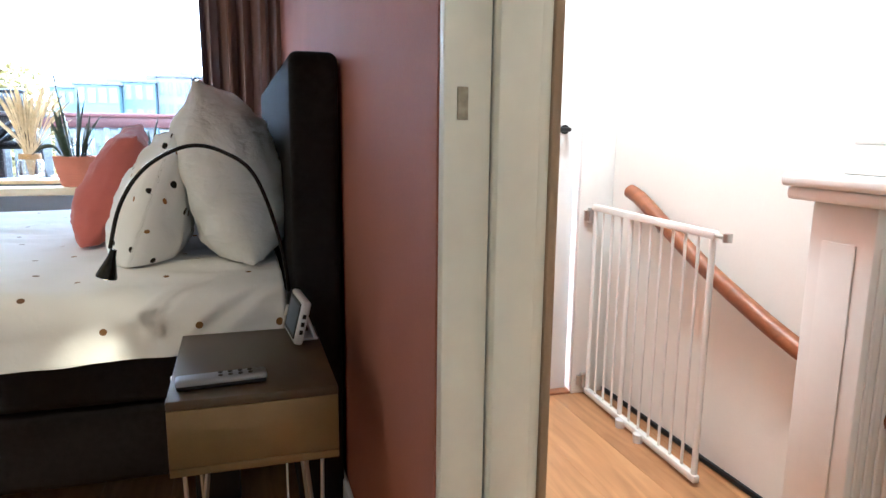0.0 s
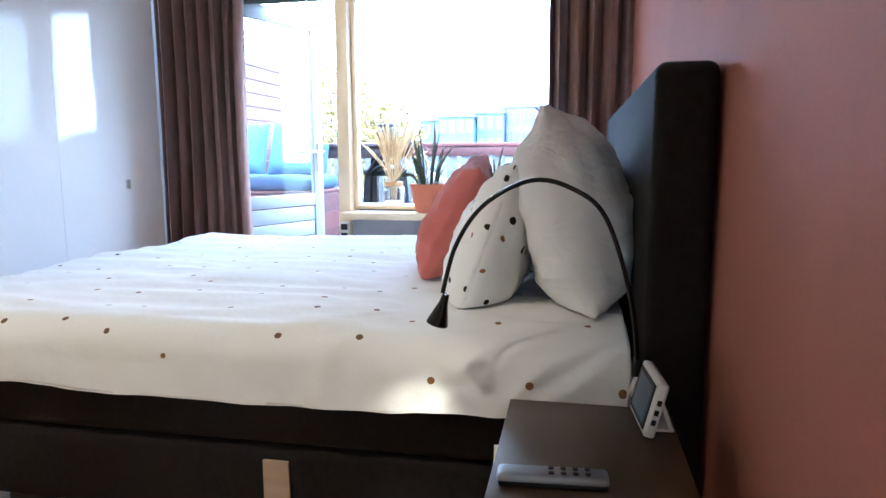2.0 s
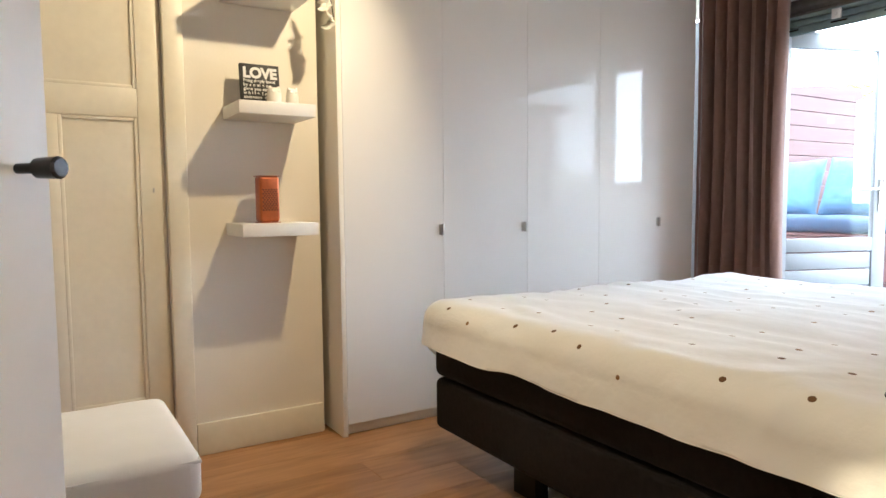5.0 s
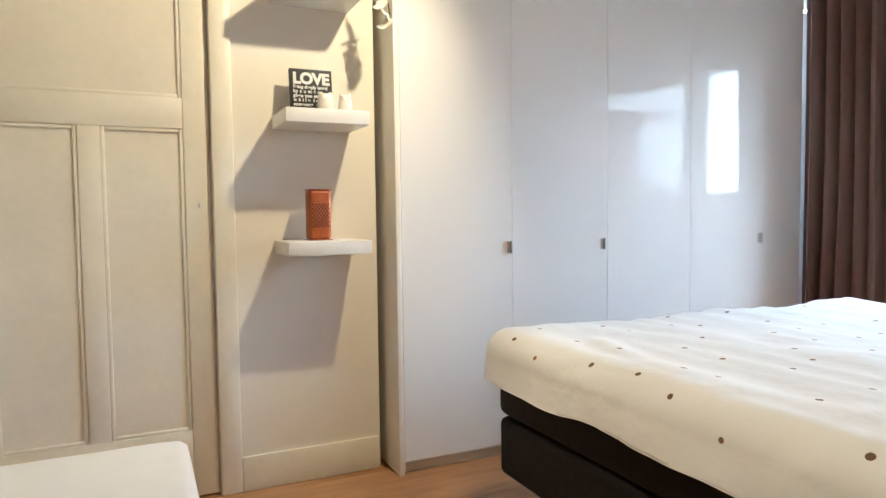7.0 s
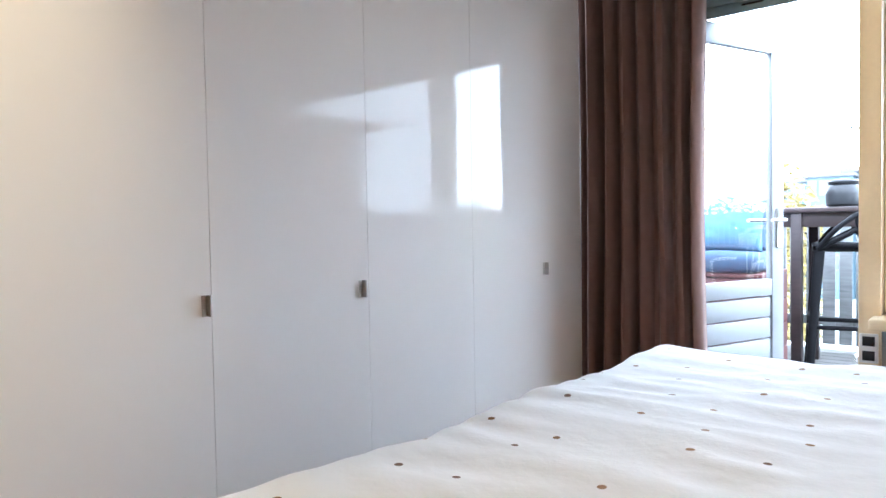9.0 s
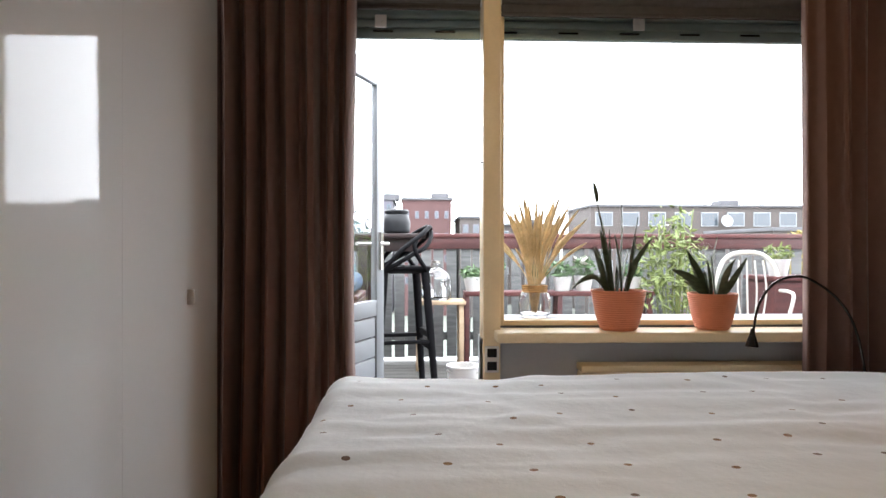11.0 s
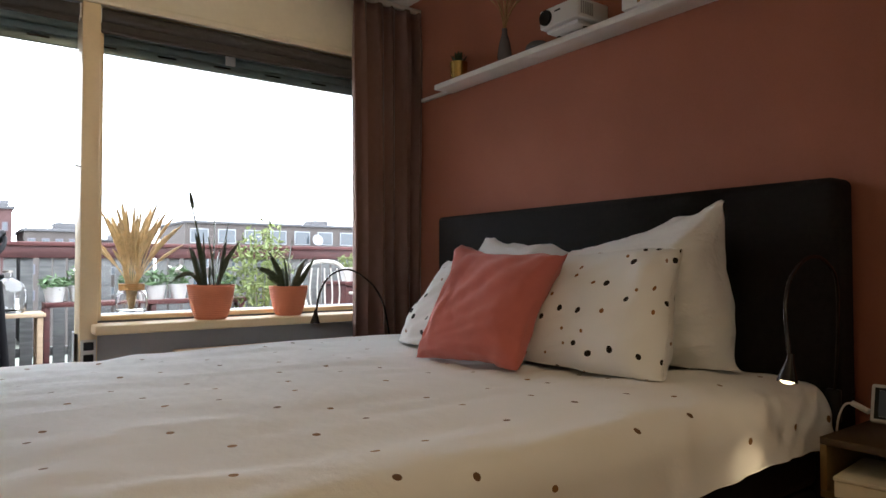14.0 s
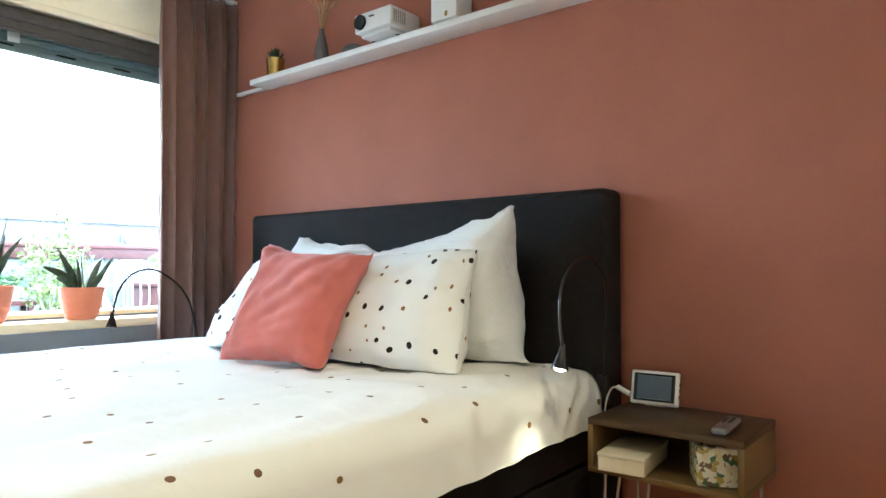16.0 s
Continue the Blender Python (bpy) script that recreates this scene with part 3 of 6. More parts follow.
def dotted(name, cell, size, colors, base=(0.85, 0.845, 0.83), jitter=0.7, share_of=1.0, tie=False):
    """White cotton with a scatter of printed dots, laid out in the cloth's own metres."""
    m, n, lk, b = node_mat(name)
    uv = n.new("ShaderNodeUVMap")
    uv.uv_map = "UVMap"
    v = n.new("ShaderNodeTexVoronoi")
    v.voronoi_dimensions = "2D"
    v.inputs["Scale"].default_value, v.inputs["Randomness"].default_value = 1 / cell, jitter
    lk.new(uv.outputs[0], v.inputs["Vector"])
    sep = n.new("ShaderNodeSeparateColor")
    lk.new(v.outputs["Color"], sep.inputs[0])
    lim = n.new("ShaderNodeMapRange")
    lim.inputs["To Min"].default_value, lim.inputs["To Max"].default_value = size[0] / cell, size[1] / cell
    lk.new(sep.outputs[0], lim.inputs[0])
    less = n.new("ShaderNodeMath")
    less.operation = "LESS_THAN"
    lk.new(v.outputs["Distance"], less.inputs[0]), lk.new(lim.outputs[0], less.inputs[1])
    keep = n.new("ShaderNodeMath")
    keep.operation = "LESS_THAN"
    keep.inputs[1].default_value = share_of
    lk.new(sep.outputs[2], keep.inputs[0])
    both = n.new("ShaderNodeMath")
    both.operation = "MULTIPLY"
    lk.new(less.outputs[0], both.inputs[0]), lk.new(keep.outputs[0], both.inputs[1])
    ramp = n.new("ShaderNodeValToRGB")
    ramp.color_ramp.interpolation = "CONSTANT"
    els = ramp.color_ramp.elements
    for i, c in enumerate(colors):
        e = els[i] if i < 2 else els.new(i / len(colors))
        e.position, e.color = i / len(colors), (*c, 1)
    lk.new(sep.outputs[0 if tie else 1], ramp.inputs[0])
    fine = n.new("ShaderNodeTexNoise")
    fine.inputs["Scale"].default_value = 350
    lk.new(uv.outputs[0], fine.inputs[0])
    soft = n.new("ShaderNodeTexNoise")
    soft.inputs["Scale"].default_value, soft.inputs["Detail"].default_value = 7, 6
    lk.new(uv.outputs[0], soft.inputs[0])
    cloth = n.new("ShaderNodeMixRGB")
    cloth.inputs[1].default_value, cloth.inputs[2].default_value = (*[c * 0.95 for c in base], 1), (*base, 1)
    lk.new(soft.outputs[0], cloth.inputs[0])
    mix = n.new("ShaderNodeMixRGB")
    lk.new(both.outputs[0], mix.inputs[0]), lk.new(cloth.outputs[0], mix.inputs[1]), lk.new(ramp.outputs[0], mix.inputs[2])
    lk.new(mix.outputs[0], b.inputs["Base Color"])
    ridge = n.new("ShaderNodeTexNoise")
    ridge.noise_type = "RIDGED_MULTIFRACTAL"
    ridge.inputs["Scale"].default_value, ridge.inputs["Detail"].default_value, ridge.inputs["Distortion"].default_value = 3.2, 2, 0.6
    long = n.new("ShaderNodeMapping")
    long.inputs["Rotation"].default_value, long.inputs["Scale"].default_value = (0, 0, 0.6), (0.6, 2.2, 1)
    lk.new(uv.outputs[0], long.inputs[0]), lk.new(long.outputs[0], ridge.inputs[0])
    both_soft = n.new("ShaderNodeMath")
    both_soft.operation = "MULTIPLY_ADD"
    both_soft.inputs[1].default_value = 0.27
    lk.new(ridge.outputs[0], both_soft.inputs[0]), lk.new(soft.outputs[0], both_soft.inputs[2])
    add = n.new("ShaderNodeMath")
    add.operation = "MULTIPLY_ADD"
    add.inputs[1].default_value = 0.025
    lk.new(fine.outputs[0], add.inputs[0]), lk.new(both_soft.outputs[0], add.inputs[2])
    bp = n.new("ShaderNodeBump")
    bp.inputs["Strength"].default_value, bp.inputs["Distance"].default_value = 0.5, 0.018
    lk.new(add.outputs[0], bp.inputs["Height"]), lk.new(bp.outputs[0], b.inputs["Normal"])
    b.inputs["Roughness"].default_value, b.inputs["Sheen Weight"].default_value = 0.85, 0.1
    b.inputs["Specular IOR Level"].default_value = 0.2
    return m


GOLD_DOTS = dotted("dotted_duvet_cotton", 0.19, (0.0072, 0.009), [(0.22, 0.115, 0.042), (0.27, 0.15, 0.055), (0.15, 0.085, 0.045)], jitter=0.62)
PILLOW_DOTS = dotted("dotted_pillow_cotton", 0.07, (0.0045, 0.0105), [(0.30, 0.16, 0.06), (0.26, 0.12, 0.045), (0.014, 0.011, 0.010), (0.012, 0.010, 0.010)], jitter=0.75, share_of=0.88, tie=True)


def put_uv(bm, table):
    layer = bm.loops.layers.uv.new("UVMap")
    for f in bm.faces:
        for lp in f.loops:
            lp[layer].uv = table[lp.vert]


def duvet():
    x_head, x_foot0, y_near, y_far, top, r0 = 0.135, -1.870, 2.058, 3.768, 0.658, 0.092
    hang = 0.25
    step = 0.0095
    bm = bmesh.new()
    x_foot = x_foot0
    us = [x_foot0 - 0.17 - hang + step * i for i in range(int((x_head - x_foot0 + 0.17 + hang) / step) + 1)]
    vs = [y_near - hang + step * i for i in range(int((y_far - y_near + 2 * hang) / step) + 2)]
    grid, table, past = [], {}, set()
    for u in us:
        row = []
        for v in vs:
            x_foot = x_foot0 - 0.06 * max(0.0, (2.5 - max(v, y_near)) / 0.45) ** 1.3
            du = max(0.0, x_foot - u)
            dv = y_near - v if v < y_near else (y_far - v if v > y_far else 0.0)
            d = math.hypot(du, dv)
            cu, cv = max(u, x_foot), min(max(v, y_near), y_far)
            lim = hang + 0.014 * noise.noise((cu * 2.2, cv * 2.2, 4.0)) + 0.006 * noise.noise((cu * 6, cv * 6, 1.0))
            ux, vy = (du / d, dv / d) if d > 1e-6 else (0, 0)
            r = r0 - 0.004 * ux * ux
            d1 = min(d, lim + 0.04 * ux - 0.032 * abs(vy) - 0.035 * ux * abs(vy))
            u0, v0 = u, v
            if d > d1:
                u, v = (x_foot - du * d1 / d if du > 0 else u), cv - dv * d1 / d
                d = d1
            if d1 < r * math.pi / 2:
                out, drop = r * math.sin(d1 / r), r * (1 - math.cos(d1 / r))
            else:
                out, drop = r + (0.015 + 0.165 * vy * vy * (1 - ux)) * (d1 - r * math.pi / 2), r + d1 - r * math.pi / 2
            x, y = max(u, x_foot) - ux * out, min(max(v, y_near), y_far) - vy * out
            # broad loft, long soft folds, and short creases towards the hem
            loft = 0.010 * noise.noise((u * 1.6, v * 1.6, 0.0)) + 0.010 * noise.noise((u * 1.3 + 3, v * 5.0, 2.0))
            fold = 0.011 * noise.noise((u * 3.5 + 2 * noise.noise((u * 2, v * 2, 9)), v * 11.0, 5.0))
            edge = min(1.0, d / 0.2)
            crease = 0.009 * edge * noise.noise((u * 11 + v * 4, v * 5 - u * 3, 7.0)) + 0.006 * edge * noise.noise((u * 5, v * 5, 3.0))
            near_head = max(0.0, 1 - abs(u + 0.12) / 0.5) ** 0.7
            phase = (u - 1.35 * v) * 58 + 9 * noise.noise((u * 3, v * 3, 2))
            gather = 0.0075 * near_head * (math.sin(phase) + 0.35 * math.sin(phase * 1.5 + 1)) * (0.5 + noise.noise((u * 4, v * 4, 6))) * max(0.0, 1 - abs(v - y_near + 0.12) / 0.38)
            z = top + loft + fold - drop - 0.006 * max(0.0, 1 - math.hypot(u - x_foot0, v - y_far) / 0.7)
            n_out = crease * (1 - 1.7 * ux * abs(vy)) + gather
            x -= ux * n_out
            y -= vy * n_out
            z += n_out * (1 - edge) * 0.6
            vert = bm.verts.new((x, y, max(z, 0.40)))
            table[vert] = (u, v)
            row.append(vert)
            if (u, v) != (u0, v0):
                past.add(vert)
            u, v = u0, v0
        grid.append(row)
    for a, b in zip(grid, grid[1:]):
        for i in range(len(vs) - 1):
            corners = (a[i], b[i], b[i + 1], a[i + 1])
            if not all(c in past for c in corners):
                bm.faces.new(corners)
    rim = []
    for vert in [row[0] for row in grid[::-1]] + grid[0] + [row[-1] for row in grid]:
        if not rim or (vert.co - rim[-1]).length > 0.006:
            rim.append(vert.co.copy())
    bmesh.ops.delete(bm, geom=[v for v in bm.verts if not v.link_faces], context="VERTS")
    put_uv(bm, table)
    bmesh.ops.recalc_face_normals(bm, faces=bm.faces[:])
    ob = solid("duvet", bm, GOLD_DOTS, "white cotton duvet with small bronze dots spread over the bed", "duvet")
    ob.data.polygons.foreach_set("use_smooth", [True] * len(ob.data.polygons))
    th = ob.modifiers.new("thickness", "SOLIDIFY")
    th.thickness, th.offset = 0.02, -1
    part("hem", tube([tuple(p) for p in rim], 0.0012, 6), LINEN, ob, "stitched white hem")
    return ob


duvet()


def cushion(name, label, corners, thick, mat, seed, pinch=0.05, n=44, crease=0.006, slump=0.0, rest=0.0, wave=0.0):
    """A stuffed cushion between four corners (bottom near, bottom far, top far, top near)."""
    a, b, c, d = [Vector(p) for p in corners]
    nrm = ((b - a).cross(d - a)).normalized()
    w, h = (b - a).length, (d - a).length
    bm, table = bmesh.new(), {}
    sheets = []
    for s in (1, -1):
        g = []
        for j in range(n + 1):
            row = []
            for i in range(n + 1):
                u, v = i / n, j / n
                uu, vv = math.sin((u - 0.5) * math.pi), math.sin((v - 0.5) * math.pi)
                pu, pv = uu * (1 - pinch * (1 - vv * vv) * abs(uu)), vv * (1 - pinch * (1 - uu * uu) * abs(vv))
                u2, v2 = (pu + 1) / 2, (pv + 1) / 2
                p = (a * (1 - u2) + b * u2) * (1 - v2) + (d * (1 - u2) + c * u2) * v2
                rim = max(abs(uu), abs(vv)) ** 6
                p = p + ((b - a) / w * noise.noise((u * 5 + seed, v * 5, 0.5)) + (d - a) / h * (0.7 * noise.noise((u * 6, v * 4 + seed, 3.5)) + 0.5 * noise.noise((u * 15, v * 13 + seed, 6.5)))) * wave * rim
                e = max(0.0, (1 - abs(uu) ** 4) * (1 - abs(vv) ** 3.2))
                t = thick / 2 * e ** 0.5 * (1 - slump * vv)
                k = crease * noise.noise((u * 4 + seed, v * 4, s)) + crease * 0.7 * noise.noise((u * 11 + seed, v * 9 + 2 * u, s * 3)) + crease * 0.5 * math.sin(9 * (abs(uu) + abs(vv)) + seed) * max(0, abs(uu * vv)) + crease * 0.55 * noise.noise((math.atan2(vv - 0.9, uu - 0.9) * 9, math.hypot(uu - 0.9, vv - 0.9) * 1.2 + seed, s)) + crease * 0.55 * noise.noise((math.atan2(vv + 0.9, uu - 0.9) * 9, math.hypot(uu - 0.9, vv + 0.9) * 1.2 + seed, s + 5))
                if s == -1 and (i in (0, n) or j in (0, n)):
                    row.append(sheets[0][j][i])
                    continue
                q = p + nrm * s * (t + k * min(1, e * 6))
                if rest and q.z < rest:
                    q.z = rest - 0.15 * (rest - q.z)
                vert = bm.verts.new(q)
                table[vert] = ((0.6 * u2 + 0.48 * u) * w + seed * 1.7 + (2.0 if s < 0 else 0), (0.6 * v2 + 0.48 * v) * h)
                row.append(vert)
            g.append(row)
        sheets.append(g)
        for r0, r1 in zip(g, g[1:]):
            for i in range(n):
                f = (r0[i], r0[i + 1], r1[i + 1], r1[i])
                bm.faces.new(f if s > 0 else f[::-1])
    put_uv(bm, table)
    bmesh.ops.recalc_face_normals(bm, faces=bm.faces[:])
    ob = solid(name, bm, mat, label, name.replace("_", " "), smooth=False)
    ob.data.polygons.foreach_set("use_smooth", [True] * len(ob.data.polygons))
    return ob


cushion("pillow", "plain white pillow propped upright against the headboard", [(0.06, 2.20, 0.64), (0.08, 2.86, 0.64), (0.03, 2.88, 1.03), (-0.065, 2.165, 1.165)], 0.29, PILLOW_LINEN, 1, crease=0.020, wave=0.028, rest=0.672)
cushion("pillow", "plain white pillow half hidden behind the dotted pillows", [(0.075, 2.87, 0.69), (0.09, 3.52, 0.69), (0.105, 3.41, 1.11), (0.05, 2.84, 1.04)], 0.2, PILLOW_LINEN, 2, crease=0.020, wave=0.028, rest=0.672)
cushion("pillow", "white pillow with black and gold dots leaning on another", [(-0.275, 2.225, 0.635), (-0.275, 2.86, 0.635), (-0.14, 2.84, 1.01), (-0.13, 2.25, 1.035)], 0.21, PILLOW_DOTS, 3, 0.03, slump=0.2, crease=0.015, wave=0.020, rest=0.672)
cushion("pillow", "dotted white pillow mostly hidden behind the coral cushion", [(-0.30, 2.92, 0.625), (-0.32, 3.46, 0.625), (-0.13, 3.40, 1.0), (-0.12, 2.90, 1.0)], 0.2, PILLOW_DOTS, 4, slump=0.3, crease=0.013, wave=0.016, rest=0.672)
cushion("cushion", "square coral red cotton cushion leaning on the pillows", [(-0.455, 2.60, 0.655), (-0.535, 3.035, 0.655), (-0.315, 3.065, 1.06), (-0.27, 2.57, 1.02)], 0.16, CORAL, 5, 0.13, crease=0.013, wave=0.012, rest=0.668)

# ---- nightstand and what stands on it ----
night = thing("nightstand", "bronze-brown lacquered open nightstand on thin metal legs beside the bed", "nightstand", (0.043, 1.688, 0.418))
part("top", box(-0.153, 0.153, -0.203, 0.203, 0.128, 0.146, 0.002), BRASSY_TOP, night, "dark bronze top")
part("bottom", box(-0.153, 0.153, -0.203, 0.203, 0, 0.016, 0.002), BRASSY, night)
for y in (-0.203, 0.187):
    part("side_panel", box(-0.153, 0.153, y, y + 0.016, 0.0165, 0.1275, 0.002), BRASSY, night)
part("back_panel", box(0.14, 0.152, -0.186, 0.186, 0.0165, 0.1275, 0.001), BRASSY_TOP, night)
for x in (-0.11, 0.11):
    for y in (-0.15, 0.15):
        part("hairpin_leg", merge(bmesh.new(), [tube(curve_points([(x - 0.02, y - 0.03, 0), (x * 1.1, y * 1.12 - 0.008, -0.30), (x * 1.12, y * 1.15, -0.413), (x * 1.1, y * 1.12 + 0.008, -0.30), (x + 0.02, y + 0.03, 0)], 5), 0.0042, 8)]), STEEL, night)

display = thing("clock_display", "small white tablet clock leaning on its stand on the nightstand", "tablet", (0.135, 1.80, 0.5655), -85.0)
tilt = pose(0, 0, 0, -14)
part("casing", rot(box(-0.070, 0.070, -0.010, 0.010, 0.004, 0.104, 0.006, 3), tilt), WHITE_PLASTIC, display)
SCREEN = glow("dim_display", (0.07, 0.085, 0.10), 0.12)
part("screen", rot(box(-0.050, 0.050, -0.0128, -0.0102, 0.021, 0.088, 0.001), tilt), SCREEN, display, "dim grey-blue screen")
part("bezel", rot(merge(bmesh.new(), [box(-0.060, -0.0502, -0.0122, -0.0102, 0.014, 0.095, 0), box(0.0502, 0.060, -0.0122, -0.0102, 0.014, 0.095, 0), box(-0.050, 0.050, -0.0122, -0.0102, 0.0885, 0.095, 0), box(-0.050, 0.050, -0.0122, -0.0102, 0.014, 0.0205, 0)]), tilt), BLACK_PLASTIC, display, "black bezel")
for z in (0.034, 0.052, 0.070):
    part("button", rot(box(0.0702, 0.0722, -0.004, 0.004, z - 0.005, z + 0.005, 0.001), tilt), BLACK_PLASTIC, display, "small dark side button")
part("stand", merge(bmesh.new(), [rot(box(-0.03, 0.03, -0.004, 0.004, 0, 0.06, 0.002), pose(0, 0.050, 0.0, 20)), box(-0.03, 0.03, 0.004, 0.054, 0.0, 0.006, 0.002)]), WHITE_PLASTIC, display)
part("plug", merge(bmesh.new(), [tube([(-0.072, 0.0, 0.03), (-0.115, 0.012, 0.045)], 0.008, 10), tube(curve_points([(-0.11, 0.012, 0.044), (-0.135, 0.01, 0.035), (-0.150, 0.0, -0.03), (-0.152, 0.0, -0.2), (-0.15, 0.0, -0.54)], 5), 0.003, 8)]), WHITE_PLASTIC, display, "white charging plug and cable")

remote = thing("remote_control", "slim silver-grey remote control lying on the nightstand", "remote control", (-0.015, 1.552, 0.5655), 4.0)
part("body", box(-0.083, 0.083, -0.019, 0.019, 0.001, 0.019, 0.007, 3), material("silver_plastic", (0.24, 0.24, 0.25), 0.35, metal=0.5, bump=0.0), remote)
part("underside", box(-0.081, 0.081, -0.0195, 0.0195, 0, 0.009, 0.003), BLACK_PLASTIC, remote, "black underside")
for i in range(4):
    for k in (-1, 1):
        part("button", lathe([(0, 0.021), (0.0042, 0.0205), (0.0046, 0.0188), (0, 0.0185)], 12, (-0.002 + i * 0.018, k * 0.008, 0)), BLACK_PLASTIC, remote)
book = thing("box", "cream cardboard box lying in the nightstand", "box", (0.0, 1.80, 0.4345), 6.0)
part("body", box(-0.13, 0.10, -0.062, 0.062, 0.0, 0.038, 0.002), material("cream_card", (0.72, 0.64, 0.47), 0.7, bump=0.03), book)
part("lid", box(-0.132, 0.102, -0.064, 0.064, 0.0385, 0.048, 0.002), material("cream_card_lid", (0.70, 0.63, 0.48), 0.7, bump=0.03), book)


def floral_mat():
    """White and yellow blossoms with green leaves, printed close together."""
    m, n, lk, b = node_mat("floral_print")
    tc, warp, v, ramp = n.new("ShaderNodeTexCoord"), n.new("ShaderNodeTexNoise"), n.new("ShaderNodeTexVoronoi"), n.new("ShaderNodeValToRGB")
    warp.inputs["Scale"].default_value = 60
    mix = n.new("ShaderNodeMixRGB")
    mix.inputs[0].default_value = 0.02
    lk.new(tc.outputs["Object"], warp.inputs[0]), lk.new(tc.outputs["Object"], mix.inputs[1]), lk.new(warp.outputs["Color"], mix.inputs[2])
    lk.new(mix.outputs[0], v.inputs["Vector"])
    v.inputs["Scale"].default_value = 80
    sep = n.new("ShaderNodeSeparateColor")
    lk.new(v.outputs["Color"], sep.inputs[0])
    ramp.color_ramp.interpolation = "CONSTANT"
    els = ramp.color_ramp.elements
    for k, c in enumerate(((0.72, 0.66, 0.46), (0.40, 0.28, 0.05), (0.74, 0.70, 0.55), (0.05, 0.13, 0.05), (0.66, 0.58, 0.34), (0.13, 0.08, 0.03))):
        e = els[k] if k < 2 else els.new(k / 6)
        e.position, e.color = k / 6, (*c, 1)
    lk.new(sep.outputs[0], ramp.inputs[0]), lk.new(ramp.outputs[0], b.inputs["Base Color"])
    b.inputs["Roughness"].default_value = 0.5
    return m


tissue = thing("tissue_box", "tissue box with a yellow and white floral print in the nightstand", "tissue box", (-0.03, 1.575, 0.4345), 28.0)
part("carton", box(-0.055, 0.055, -0.055, 0.055, 0.0, 0.098, 0.006, 3), floral_mat(), tissue)
part("opening", lathe([(0, 0.0985), (0.024, 0.0985), (0.026, 0.1005), (0, 0.1005)], 20), CREAM_PAINT, tissue, "cream oval opening")

# ---- reading lamps on the headboard ----
BULB = glow("warm_led", (1.0, 0.75, 0.42), 14.0)


def reading_lamp(y, sign, neck, hx, clamp, lit=True):
    lamp = thing("reading_lamp", "black gooseneck reading lamp arching over the bed, switched " + ("on" if lit else "off"), "reading lamp", (0, y, 0), group="reading lamps at the headboard")
    s = sign
    part("gooseneck", tube(curve_points(neck, 8), 0.0047, 10), BLACK_METAL, lamp)
    part("mount", box(*clamp, 0.006), BLACK_PLASTIC, lamp)
    cone = rot(lathe([(0.0, 0.066), (0.007, 0.066), (0.009, 0.048), (0.0225, 0.004), (0.0225, 0), (0.0195, 0.004), (0.006, 0.04), (0, 0.04)], 24), pose(hx, 0, 0.712, 0, 17 if lit else 3, 0))
    part("shade", cone, BLACK_METAL, lamp, "small black cone shade")
    part("bulb", rot(lathe([(0, 0.03), (0.008, 0.026), (0.0165, 0.008), (0.015, 0.0), (0.008, -0.004), (0, -0.005)], 18), pose(hx, 0, 0.712, 0, 17 if lit else 3, 0)), BULB if lit else WHITE_PLASTIC, lamp, "bright warm bulb" if lit else "unlit bulb")
    if not lit:
        return lamp
    beam = new("reading_beam", bpy.data.lights.new("reading_beam", "SPOT"))
    beam.data.energy, beam.data.color, beam.data.spot_size, beam.data.spot_blend, beam.data.shadow_soft_size = READ_W, (1.0, 0.74, 0.42), radians(78), 1.0, 0.012
    beam.matrix_world = look((hx - 0.004, y, 0.704), (hx - 0.06, y - 0.030 * sign, 0.46))
    return lamp


reading_lamp(1.892, 1, [(0.145, 0.075, 0.60), (0.125, 0.055, 0.76), (0.07, 0.03, 0.93), (0.0, 0.025, 0.99), (-0.08, 0.03, 1.003), (-0.17, 0.032, 0.955), (-0.225, 0.02, 0.875), (-0.25, 0, 0.777)], -0.262, (0.135, 0.155, 0.055, 0.095, 0.55, 0.64))
reading_lamp(4.0, -1, [(-0.10, -0.12, 0.45), (-0.105, -0.10, 0.62), (-0.12, -0.07, 0.78), (-0.15, -0.03, 0.875), (-0.215, 0, 0.94), (-0.29, 0, 0.966), (-0.375, 0, 0.94), (-0.43, 0, 0.865), (-0.45, 0, 0.777)], -0.457, (-0.13, -0.07, -0.21, -0.10, 0.42, 0.47), False)

# ---- shelves and what stands on them ----
shelf_mesh = mesh_of("wall_shelf", box(0, 0.255, 0, 0.305, 0, 0.05, 0.002), WHITE_PAINT)
for z in (0.909, 1.381, 1.852):
    ob = new("wall_shelf", shelf_mesh)
    ob.matrix_world = pose(XL + 0.0005, 1.375, z)
    tagged(ob, "white floating shelf on the off-white wall", "wall shelf", "floating shelves")

